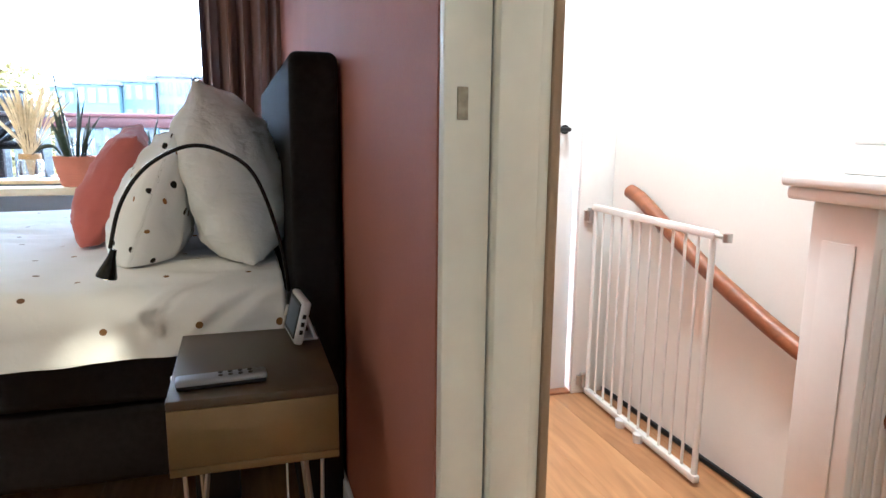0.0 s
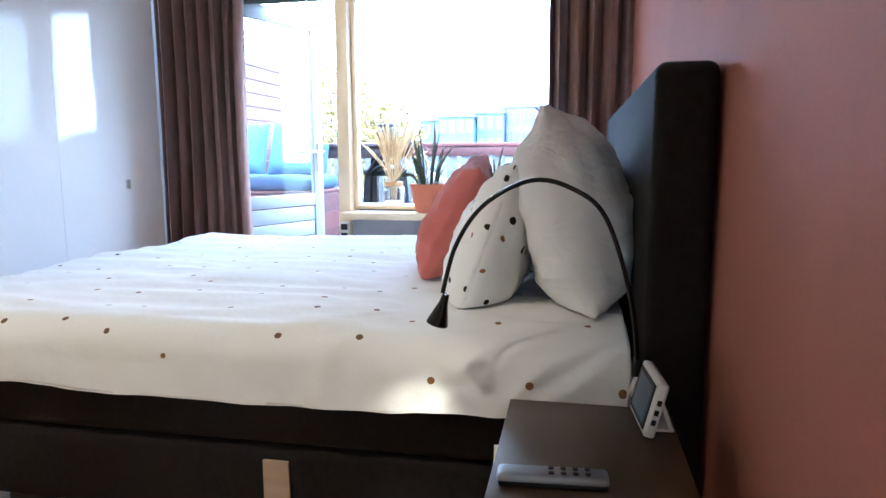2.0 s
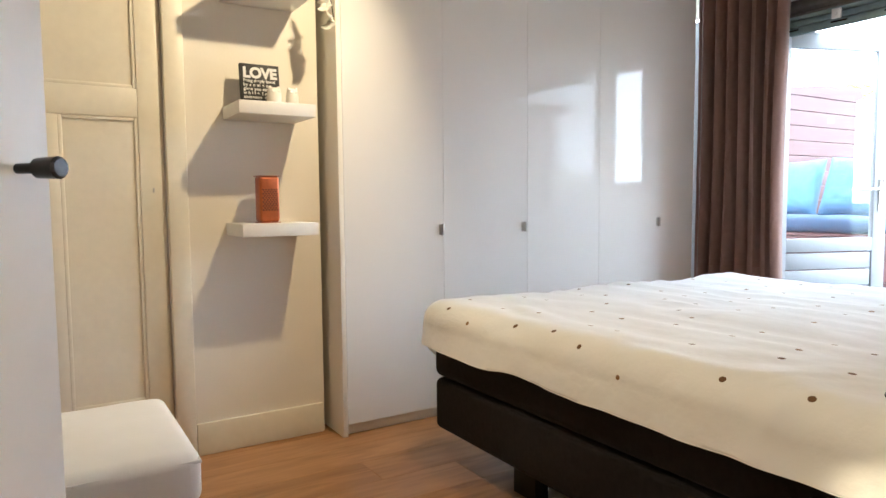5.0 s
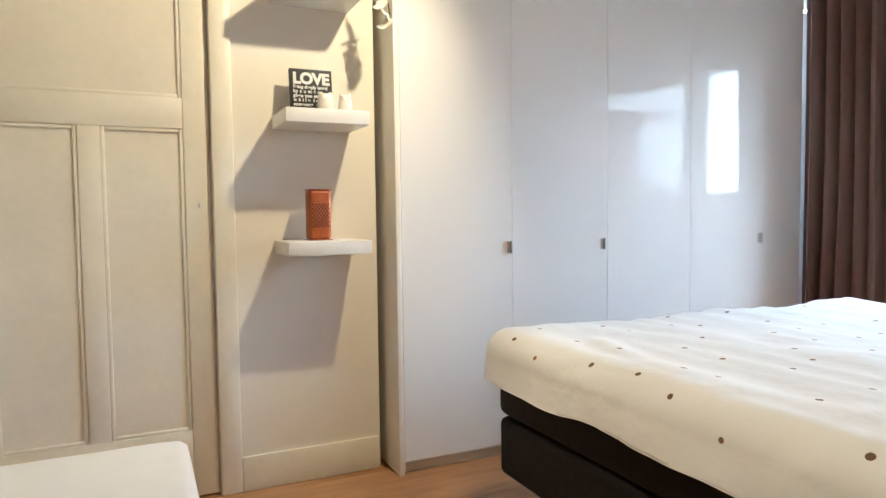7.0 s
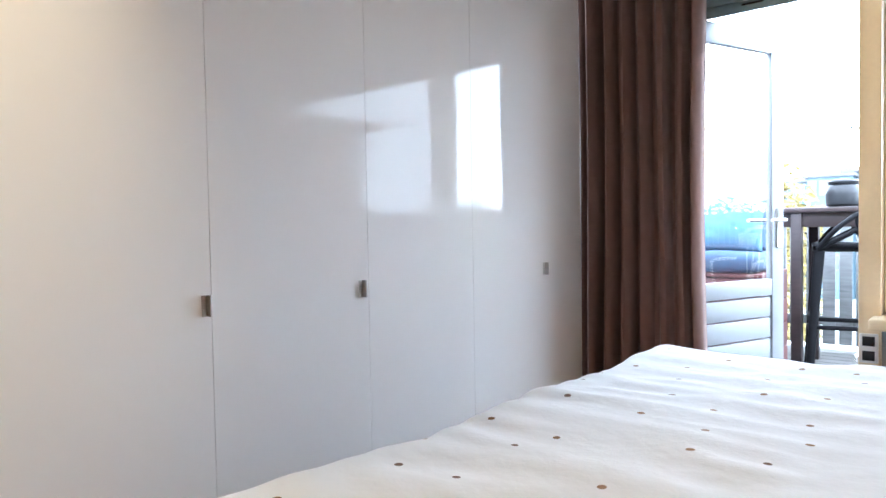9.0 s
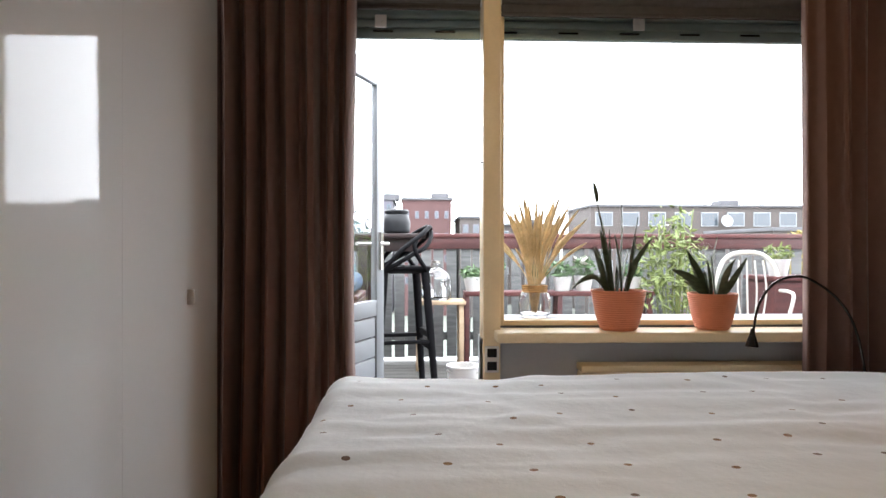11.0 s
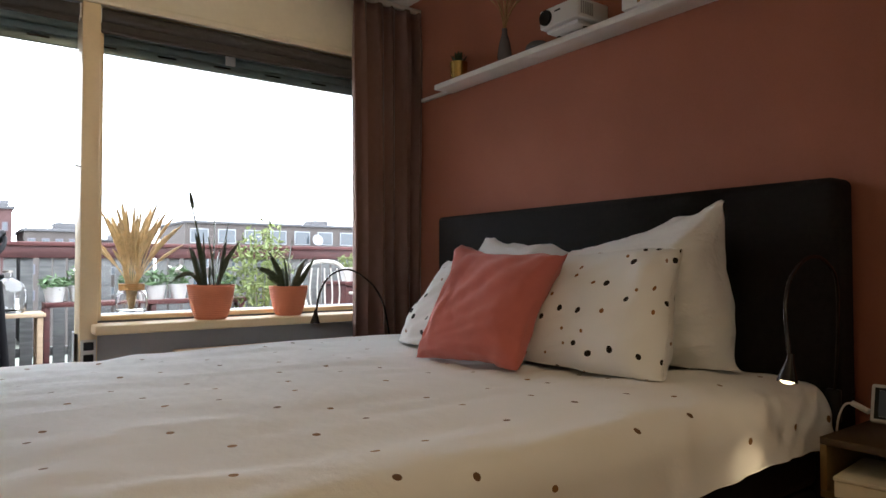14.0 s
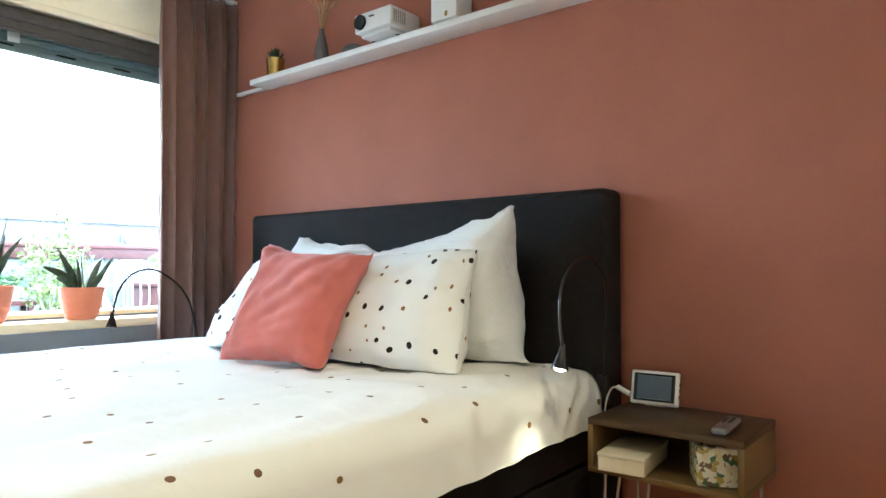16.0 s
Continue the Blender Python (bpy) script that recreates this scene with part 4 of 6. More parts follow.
sign = thing("sign_board", "black wooden sign with white lettering leaning on the shelf", "sign", (-2.45, 1.507, 1.4315), 90.0)
lean = pose(0, 0, 0, -6)
part("board", rot(box(-0.080, 0.080, 0.0, 0.018, 0, 0.172, 0.002), lean), material("black_board", (0.014, 0.013, 0.013), 0.6, bump=0.05), sign)
CHALK = material("white_print", (0.72, 0.71, 0.68), 0.7, bump=0.0)
def lettering(words, size, z, spread=1.0, bold=0.0):
    fc = bpy.data.curves.new("letters", "FONT")
    fc.body, fc.size, fc.extrude, fc.align_x, fc.offset, fc.space_character = words, size, 0.0006, "LEFT", bold, spread
    tmp = bpy.data.objects.new("letters_tmp", fc)
    scene.collection.objects.link(tmp)
    bpy.context.view_layer.update()
    letters = bpy.data.meshes.new_from_object(tmp.evaluated_get(bpy.context.evaluated_depsgraph_get()))
    bpy.data.objects.remove(tmp)
    letters.materials.clear()
    letters.materials.append(CHALK)
    lt = new("lettering", letters)
    lt.parent = sign
    lt.matrix_basis = lean @ pose(-0.069, -0.0008, z, 90)


lettering("LOVE", 0.058, 0.116, 0.98, 0.0028)
for i, (words, spread) in enumerate((("Being deeply loved", 1.0), ("by s o m e o", 1.15), ("gives you stre", 1.1), ("w h i l e  l o v", 1.1), ("someone  d", 1.15))):
    lettering(words, 0.0172, 0.097 - i * 0.0165, spread, 0.0006)

PORCELAIN = material("white_porcelain", (0.78, 0.75, 0.68), 0.25, vary=0.03, bump=0.0)
for y, s in ((1.545, 1.3), (1.619, 1.1)):
    owl = merge(lathe([(0, 0), (0.019 * s, 0), (0.0235 * s, 0.014), (0.0235 * s, 0.034), (0.021 * s, 0.052), (0.018 * s, 0.066), (0.009 * s, 0.071), (0, 0.071)], 24), [
        rot(lathe([(0.009 * s, 0), (0.004 * s, 0.012), (0, 0.014)], 12), pose(0.0, e * 0.012 * s, 0.064, -e * 14)) for e in (-1, 1)] + [
        rot(lathe([(0.006 * s, 0), (0.0045 * s, 0.002), (0, 0.0025)], 14), pose(0.0185 * s, e * 0.0085 * s, 0.056, 0, 78)) for e in (-1, 1)])
    solid("owl_figurine", owl, PORCELAIN, "small white porcelain owl ornament on the shelf", "ornament", m=pose(-2.40, y, 1.4315))

COPPER = material("copper_orange_metal", (0.35, 0.09, 0.022), 0.42, metal=0.5, vary=0.25, scale=25, fine=120, bump=0.15)
tin = thing("tin_lantern", "copper-orange tin lantern pierced with a lattice of holes", "lantern", (-2.44, 1.517, 0.9595), 3.0)
part("body", box(-0.035, 0.035, -0.041, 0.041, 0.003, 0.188, 0.011, 3), COPPER, tin)
part("base_flange", box(-0.037, 0.037, -0.043, 0.043, 0, 0.0028, 0.001), COPPER, tin)
part("top_flange", box(-0.037, 0.037, -0.044, 0.044, 0.1882, 0.191, 0.001), COPPER, tin)
# Dark diamonds laid on the closed body paint in the shade of pierced holes.
HOLE_SHADE = material("painted_hole_shade", (0.09, 0.022, 0.010), 0.7, metal=0.2, bump=0.0)
hole = mesh_of("hole", rot(box(-0.0004, 0.0004, -0.0034, 0.0034, -0.0034, 0.0034, 0), pose(0, 0, 0, 45)), HOLE_SHADE)
for k in range(11):
    n = 5 if k % 2 else 6
    for i in range(n):
        share("hole", hole, tin, pose(0.0352, (i - (n - 1) / 2) * 0.0118, 0.052 + k * 0.0082))

# a white blossom branch hanging from the top shelf
PETAL = material("white_petal", (0.78, 0.75, 0.66), 0.6, vary=0.05, bump=0.02, Subsurface_Weight=0.1)
branch = thing("blossom_branch", "white silk orchid branch hanging off the top shelf", "artificial flower", (-2.37, 1.668, 1.9025))
part("stem", tube(curve_points([(0, -0.12, 0.004), (0.02, -0.03, 0.03), (0.03, 0.04, 0.05), (0.04, 0.085, 0.0), (0.045, 0.10, -0.06), (0.05, 0.105, -0.11)], 6), 0.0025, 8), material("dark_stem", (0.03, 0.028, 0.015), 0.7, bump=0), branch, "dark thin stem")


def petal(w, l, cup):
    bm = bmesh.new()
    rows = []
    for j in range(7):
        v = j / 6
        ww = w * math.sin(math.pi * min(1, v * 0.93 + 0.05)) ** 0.8
        rows.append([bm.verts.new((ww * (i - 2) / 2, l * v, cup * (v * v) - 0.2 * cup * abs(i - 2))) for i in range(5)])
    for a, b in zip(rows, rows[1:]):
        for i in range(4):
            bm.faces.new((a[i], a[i + 1], b[i + 1], b[i]))
    return bm


rng = random.Random(12)
for k in range(5):
    c = Vector((0.045 + rng.uniform(-0.015, 0.02), 0.075 + rng.uniform(-0.02, 0.03), -0.145 + k * 0.036))
    q = pose(*c, rng.uniform(0, 60), rng.uniform(20, 100), rng.uniform(0, 360))
    part("blossom", merge(bmesh.new(), [rot(petal(0.016, 0.034, 0.008), q @ pose(0, 0, 0, 0, 0, a * 72 + rng.uniform(-8, 8))) for a in range(5)]), PETAL, branch)

# ---- pouf ----
pouf = thing("footstool", "low square stool with a white cotton slipcover", "stool", (-1.495, 0.745, 0))
cov = box(-0.255, 0.255, -0.25, 0.25, 0.375, 0.495, 0.03, 5)
bmesh.ops.subdivide_edges(cov, edges=[e for e in cov.edges if e.calc_length() > 0.1], cuts=14, use_grid_fill=True)
for v in cov.verts:
    k = noise.noise(v.co * 9)
    side = 1 if v.co.z < 0.46 else 0.3
    v.co += Vector((v.co.x, v.co.y, 0)).normalized() * 0.006 * k * side + Vector((0, 0, 0.004 * noise.noise(v.co * 6) + (0.012 * (1 - (v.co.x / 0.26) ** 2) * (1 - (v.co.y / 0.255) ** 2) if v.co.z > 0.485 else 0)))
part("slipcover", cov, LINEN, pouf)
part("piping", tube([(sx * 0.249, sy * 0.244, 0.475) for sx, sy in ((-1, -1), (1, -1), (1, 1), (-1, 1))], 0.005, 8, closed=True), LINEN, pouf)
for sx in (-1, 1):
    for sy in (-1, 1):
        part("leg", box(sx * 0.22 - 0.022, sx * 0.22 + 0.022, sy * 0.21 - 0.022, sy * 0.21 + 0.022, 0, 0.38, 0.004), BARE_WOOD, pouf)

# ---- picture ledge on the red wall ----
LX, LZ = 0.165, 1.924
solid("picture_ledge", merge(bmesh.new(), [box(LX, XR - 0.0005, 1.35, 3.90, LZ - 0.027, LZ, 0.003)]), WHITE_PAINT, "long white ledge on the terracotta wall", "wall shelf")
solid("cable_duct", box(XR - 0.022, XR - 0.0005, 3.902, 4.165, LZ - 0.022, LZ - 0.004, 0.002), WHITE_PLASTIC, "thin white cable duct under the ledge", "cable duct")
GOLD = material("gold_ceramic", (0.60, 0.42, 0.14), 0.25, metal=0.9, vary=0.06, bump=0.02)
LEAF = material("dark_green_leaf", (0.028, 0.052, 0.022), 0.45, vary=0.35, scale=22, fine=90, bump=0.1)
SOIL = material("potting_soil", (0.03, 0.022, 0.016), 0.95, vary=0.3, scale=60, bump=0.4)
gp = thing("succulent_pot", "small gold pot with a dark green succulent on the ledge", "potted plant", (0.215, 3.755, LZ + 0.0005))
part("pot", lathe([(0, 0), (0.040, 0), (0.046, 0.088), (0.042, 0.088), (0.038, 0.07), (0, 0.068)], 28), GOLD, gp)
part("soil", lathe([(0, 0.078), (0.040, 0.077), (0, 0.072)], 20), SOIL, gp)
for k in range(16):
    a = k * 2.4
    r = 8 + 55 * (k / 15)
    part("leaf", rot(petal(0.011, 0.070 - 0.012 * k / 15, 0.007), pose(0, 0, 0.078, 0, 0, math.degrees(a)) @ pose(0, 0, 0, 90 - r)), LEAF, gp)
DRY = material("dried_grass", (0.40, 0.25, 0.11), 0.85, vary=0.25, scale=30, bump=0.05)
GREY_GLASS = material("smoked_glass", (0.16, 0.15, 0.16), 0.15, vary=0.05, bump=0.0)
dv = thing("dried_flower_vase", "slim grey vase with dried grasses on the ledge", "vase", (0.215, 3.405, LZ + 0.0005))
part("vase", lathe([(0, 0), (0.028, 0), (0.035, 0.03), (0.026, 0.09), (0.012, 0.14), (0.013, 0.16), (0.010, 0.16), (0.009, 0.14), (0, 0.13)], 24), GREY_GLASS, dv)
rng = random.Random(5)
for k in range(26):
    a, lean_k, hh = rng.uniform(0, math.tau), rng.uniform(0.02, 0.11), rng.uniform(0.13, 0.26)
    pts = [(0, 0, 0.14), (0.3 * lean_k * math.cos(a), 0.3 * lean_k * math.sin(a), 0.14 + hh * 0.6), (lean_k * math.cos(a) * 0.8, lean_k * math.sin(a), 0.14 + hh)]
    part("grass_stem", tube(curve_points(pts, 4), 0.0011, 5, taper=[1] * 6 + [2.6, 3.0, 1.2]), DRY, dv)
solid("grey_cap", rot(lathe([(0, 0.028), (0.035, 0.026), (0.052, 0.012), (0.055, 0), (0, 0)], 24), pose(0, 0, 0)), material("grey_felt", (0.14, 0.14, 0.15), 0.8, bump=0.2), "low rounded grey speaker on the ledge", "speaker", m=pose(0.20, 3.17, LZ + 0.0005))
pr = thing("projector", "white compact projector standing on the ledge", "projector", (0.175, 2.955, LZ + 0.0005))
PROJ = material("projector_white", (0.72, 0.72, 0.71), 0.3, vary=0.02, bump=0.0)
part("body", box(-0.075, 0.105, -0.105, 0.105, 0.026, 0.105, 0.008, 3), PROJ, pr)
part("base", box(-0.055, 0.095, -0.085, 0.085, 0.008, 0.0255, 0.006), PROJ, pr)
for x in (0.005, 0.08):
    for y in (-0.07, 0.07):
        part("foot", lathe([(0, 0), (0.010, 0), (0.010, 0.008), (0, 0.008)], 12, (x, y, 0)), BLACK_PLASTIC, pr)
lens = part("lens", rot(lathe([(0.0, 0.006), (0.022, 0.006), (0.028, 0.0), (0.031, 0.002), (0.031, 0.012), (0.027, 0.012), (0.024, 0.010), (0, 0.0085)], 28), pose(-0.073, 0.066, 0.066, 0, -90)), BLACK_PLASTIC, pr, "dark round lens")
part("vent", merge(bmesh.new(), [box(-0.06 + i * 0.0125, -0.053 + i * 0.0125, -0.1075, -0.1045, 0.04, 0.09, 0.0005) for i in range(6)]), material("vent_grey", (0.35, 0.35, 0.34), 0.5, bump=0), pr, "slotted side vent")
part("badge", box(-0.077, -0.0745, -0.012, 0.018, 0.078, 0.084, 0), BLACK_PLASTIC, pr, "small dark marking")
wb = thing("card_box", "white box on the ledge beside the projector", "box", (0.20, 2.62, LZ + 0.0005))
part("carton", box(-0.05, 0.05, -0.062, 0.062, 0, 0.11, 0.003), WHITE_PLASTIC, wb)
part("print", box(-0.0515, -0.0503, -0.02, -0.008, 0.01, 0.03, 0), GOLD, wb, "small gold print")

# ---- plants on the sill ----
SNAKE = material("snake_plant_leaf", (0.045, 0.062, 0.032), 0.4, vary=0.5, scale=28, fine=70, bump=0.08, stretch=(1, 1, 2.5))


def blade(points, width, seed=0):
    """A long stiff leaf with a folded midrib along points."""
    pts = curve_points(points, 6)
    bm = bmesh.new()
    rows = []
    for i, p in enumerate(pts):
        v = i / (len(pts) - 1)
        d = (pts[min(i + 1, len(pts) - 1)] - pts[max(i - 1, 0)]).normalized()
        s = d.cross(Vector((math.sin(seed), math.cos(seed), 0.2))).normalized()
        nrm = s.cross(d)
        w = width * (0.55 + 0.45 * math.sin(math.pi * min(1, v * 1.25))) * (1 - max(0, (v - 0.72) / 0.28) ** 1.6) + 0.0006
        rows.append([bm.verts.new(p + s * w * k + nrm * (0.25 * w * abs(k) + o)) for k, o in ((-1, 0), (0, 0.002), (1, 0), (0, -0.003))])
    for a, b in zip(rows, rows[1:]):
        for i in range(4):
            bm.faces.new((a[i], a[(i + 1) % 4], b[(i + 1) % 4], b[i]))
    bm.faces.new(rows[-1])
    return bm


def sill_pot(x, y, r, h, label, leaves):
    pl = thing("potted_plant", label, "potted plant", (x, y, 0.7275), group="plants on the window sill")
    prof = [(0, 0), (r * 0.60, 0), (r * 0.66, 0.006)]
    for i in range(1, 17):
        z = 0.006 + (h - 0.012) * i / 17
        rr = r * (0.64 + 0.36 * (i / 17) ** 0.58)
        prof += [(rr, z), (rr * 0.985, z + 0.003)]
    prof += [(r, h - 0.004), (r * 0.985, h), (r * 0.93, h), (r * 0.91, h - 0.02), (0, h - 0.02)]
    part("pot", lathe(prof, 40), TERRACOTTA, pl, "ribbed terracotta-coloured pot")
    part("soil", lathe([(0, h - 0.012), (r * 0.9, h - 0.015), (0, h - 0.019)], 24), SOIL, pl)
    for i, (pts, w) in enumerate(leaves):
        part("leaf", blade([(p[0], p[1], h - 0.015 + p[2]) for p in pts], w * 0.84, i), SNAKE, pl)
    return pl


tall_leaves = [
    ([(-0.02, 0.0, 0), (-0.05, 0.02, 0.22), (-0.085, 0.05, 0.42)], 0.006), ([(-0.078, 0.045, 0.385), (-0.085, 0.05, 0.43), (-0.092, 0.052, 0.47)], 0.015),
    ([(0.0, 0.02, 0), (0.02, 0.03, 0.2), (0.028, 0.04, 0.385)], 0.019), ([(-0.03, -0.02, 0), (-0.055, -0.02, 0.14), (-0.085, -0.02, 0.27)], 0.016),
    ([(0.03, 0.0, 0), (0.07, 0, 0.12), (0.145, 0.0, 0.235)], 0.017), ([(0.02, -0.03, 0), (0.04, -0.035, 0.15), (0.072, -0.03, 0.315)], 0.014),
    ([(-0.04, 0.0, 0), (-0.07, 0, 0.10), (-0.105, 0.0, 0.20)], 0.016), ([(-0.05, -0.02, 0), (-0.10, -0.03, 0.065), (-0.155, -0.03, 0.06), (-0.205, -0.03, 0.02)], 0.013),
    ([(0, -0.04, 0), (-0.012, -0.05, 0.13), (-0.03, -0.05, 0.245)], 0.017)]
rng = random.Random(44)
for k in range(7):
    a, h = rng.uniform(0, math.tau), rng.uniform(0.11, 0.27)
    x, y = 0.045 * math.cos(a), 0.04 * math.sin(a)
    tall_leaves.append(([(x, y, 0), (x * 1.5, y * 1.3, h * 0.5), (x * rng.uniform(1.6, 2.4), y * 1.6, h)], rng.uniform(0.010, 0.017)))
sill_pot(-0.826, 4.385, 0.113, 0.166, "tall dark snake plant in a terracotta-coloured pot", tall_leaves)
low_leaves = [
    ([(-0.02, 0, 0), (-0.09, 0.0, 0.075), (-0.175, 0.0, 0.115)], 0.021), ([(0.02, 0, 0), (0.05, 0, 0.10), (0.10, 0, 0.16)], 0.019),
    ([(0, 0.01, 0), (0.0, 0.01, 0.12), (0.03, 0.02, 0.25)], 0.016), ([(-0.02, 0.0, 0), (-0.05, 0.0, 0.09), (-0.115, 0, 0.20)], 0.017),
    ([(0.03, -0.02, 0), (0.075, -0.02, 0.06), (0.14, -0.02, 0.165)], 0.018), ([(0.0, -0.03, 0), (-0.01, -0.03, 0.08), (-0.02, -0.03, 0.17)], 0.018),
    ([(-0.03, -0.02, 0), (-0.08, -0.03, 0.04), (-0.13, -0.03, 0.065)], 0.016)]
for k in range(5):
    a, h = rng.uniform(0, math.tau), rng.uniform(0.08, 0.17)
    x, y = 0.035 * math.cos(a), 0.03 * math.sin(a)
    low_leaves.append(([(x, y, 0), (x * 1.8, y * 1.4, h * 0.5), (x * 2.8, y * 1.8, h)], rng.uniform(0.010, 0.016)))
sill_pot(-0.425, 4.39, 0.101, 0.152, "low spreading snake plant in a terracotta-coloured pot", low_leaves)

jar = thing("glass_jar", "clear glass jar with dried pampas grass and rope round its neck", "vase", (-1.125, 4.685, 0.7505))
part("jar", lathe([(0, 0), (0.055, 0), (0.072, 0.015), (0.075, 0.07), (0.066, 0.105), (0.052, 0.12), (0.054, 0.15), (0.050, 0.15), (0.048, 0.12), (0.062, 0.10), (0.070, 0.07), (0.067, 0.018), (0, 0.008)], 32), JAR_GLASS, jar)
part("rope", merge(bmesh.new(), [tube([(0.056 * math.cos(a * math.tau / 20), 0.056 * math.sin(a * math.tau / 20), 0.118 + k * 0.008) for a in range(20)], 0.0042, 8, closed=True) for k in range(4)]), DRY, jar, "straw-coloured rope")
PAMPAS = material("pampas_straw", (0.60, 0.48, 0.30), 0.9, vary=0.25, scale=30, bump=0.1)
rng = random.Random(21)
for k in range(52):
    a, rad, hh = rng.uniform(0, math.tau), rng.uniform(0.02, 0.27), rng.uniform(0.24, 0.41)
    hh = hh - 0.6 * max(0, rad - 0.13)
    tip = (rad * math.cos(a), 0.35 * rad * math.sin(a), 0.15 + hh)
    pts = [(0.01 * math.cos(a), 0.01 * math.sin(a), 0.02), (0.03 * math.cos(a), 0.02 * math.sin(a), 0.16), (tip[0] * 0.6, tip[1] * 0.6, 0.15 + hh * 0.66), tip]
    cp = curve_points(pts, 6)
    part("pampas_stem", tube(cp, 0.0022, 6, taper=[1] * 10 + [1.6, 2.6, 3.4, 3.8, 3.6, 3.0, 2.2, 1.4, 0.5]), PAMPAS, jar)

# ceiling lamp of the bedroom
cl = thing("ceiling_lamp", "small round white ceiling lamp", "ceiling lamp", (LAMP_AT[0], LAMP_AT[1], H))
part("rose", lathe([(0, 0), (0.06, 0), (0.055, -0.02), (0, -0.022)], 28), WHITE_PLASTIC, cl)
part("shade_ring", lathe([(0.075, -0.03), (0.085, -0.03), (0.085, -0.05), (0.075, -0.05), (0.075, -0.03)], 28), STEEL, cl)
part("stem", tube([(0.078, 0, -0.034), (0.05, 0, -0.012)], 0.004, 8), STEEL, cl)
copy_thing(cl, pose(BED_LAMP_AT[0], BED_LAMP_AT[1], H))

# ---- landing ----
HX = 1.43
solid("wall_landing_east", box(HX, HX + 0.12, -1.6, 2.6, -0.01, H, 0), LANDING_WALL, "off-white landing wall", "wall", kind="structure")
solid("wall_landing_north", merge(bmesh.new(), [box(XR + 0.15, 0.5, 2.58, 2.7, 0, H, 0), box(1.30, HX, 2.58, 2.7, 0, H, 0), box(0.5, 1.30, 2.58, 2.7, 2.08, H, 0)]), LANDING_WALL, "off-white landing wall round a door", "wall", kind="structure")
solid("wall_landing_south", box(XR + 0.15, HX + 0.12, -1.72, -1.6, 0, H, 0), LANDING_WALL, "off-white landing wall", "wall", kind="structure")
solid("ceiling_landing", box(XR + 0.15, HX + 0.12, -1.72, 2.7, H, H + 0.1, 0), CEILING, "white landing ceiling", "ceiling", kind="structure")
solid("floor_landing_end", box(XR + 0.15, HX, -1.6, YS - 0.15, -0.06, -0.002, 0), OAK, "oak laminate landing floor", "floor", kind="structure")
hall_door = panel_door("door_4", "white landing door with black handle, closed", 0.76, 2.03, 0.04, WHITE_PAINT, (1.278, 2.62, 0.012), 180.0, [(0.11, 0.65, 0.2, 1.0), (0.11, 0.65, 1.15, 1.9)])
part("door_handle", merge(bmesh.new(), [tube([(0.05, 0.02, 1.045), (0.05, 0.026, 1.045)], 0.018, 14), tube([(0.05, 0.02, 1.045), (0.05, 0.06, 1.045), (0.06, 0.066, 1.045), (0.13, 0.067, 1.045)], 0.009)]), BLACK_METAL, hall_door, "black lever handle")
solid("door_frame_3", merge(bmesh.new(), [box(1.284, 1.4295, 2.555, 2.579, 0, 2.12, 0.006), box(0.44, 0.515, 2.555, 2.665, 0, 2.12, 0.006), box(0.5152, 1.2838, 2.556, 2.665, 2.06, 2.12, 0.006)]), WHITE_PAINT, "white landing door frame", "door frame", kind="structure")
solid("threshold", box(0.516, 1.283, 2.56, 2.66, 0.0, 0.01, 0.003), RAIL_WOOD, "brown wooden door threshold", "threshold", kind="structure")
solid("baseboard", box(HX - 0.012, HX - 0.0005, 1.0, 2.554, 0.004, 0.02, 0.002), BLACK_PLASTIC, "thin dark floor edge strip", "baseboard", kind="structure")
gate = thing("stair_gate", "white metal safety gate folded open along the landing wall", "safety gate", (1.335, 2.53, 0.0), -92.5)
GL = 0.725
part("top_rail", box(0, GL, -0.011, 0.011, 0.752, 0.776, 0.004), WHITE_PAINT, gate)
part("bottom_rail", box(0, GL, -0.011, 0.011, 0.012, 0.036, 0.004), WHITE_PAINT, gate)
for i in range(12):
    x = 0.015 + i * (GL - 0.03) / 11
    part("bar", tube([(x, 0, 0.035), (x, 0, 0.753)], 0.0095 if i in (0, 4, 11) else 0.0048, 10), WHITE_PAINT, gate)
part("latch", merge(bmesh.new(), [tube([(GL, 0, 0.764), (GL + 0.045, 0, 0.764)], 0.007, 10), lathe([(0, -0.012), (0.013, -0.012), (0.013, 0.012), (0, 0.012)], 12, (GL + 0.045, 0, 0.764))]), STEEL, gate, "steel locking pin")
for z in (0.06, 0.73):
    part("hinge", merge(bmesh.new(), [box(-0.03, 0.0, -0.018, 0.018, z - 0.03, z + 0.03, 0.004), lathe([(0, -0.02), (0.012, -0.02), (0.012, 0.02), (0, 0.02)], 12, (-0.018, -0.022, z))]), STEEL, gate, "steel wall hinge")
for x in (0.30, 0.42):
    part("slide_catch", lathe([(0, 0), (0.016, 0), (0.018, 0.03), (0, 0.034)], 14, (x, -0.014, 0.0)), WHITE_PLASTIC, gate)
newel = thing("newel_post", "white painted newel post with moulded cap at the stairs", "newel post", (1.345, 1.375, 0.012))
part("shaft", merge(bmesh.new(), [box(-0.07, 0.07, -0.07, 0.095, 0, 0.885, 0.008), box(-0.075, -0.071, -0.03, 0.055, 0.12, 0.8, 0.003)]), WHITE_PAINT, newel)
for k in range(4):
    part("flute", box(-0.052 + k * 0.030, -0.040 + k * 0.030, -0.0745, -0.0702, 0.10, 0.80, 0.002), WHITE_PAINT, newel)
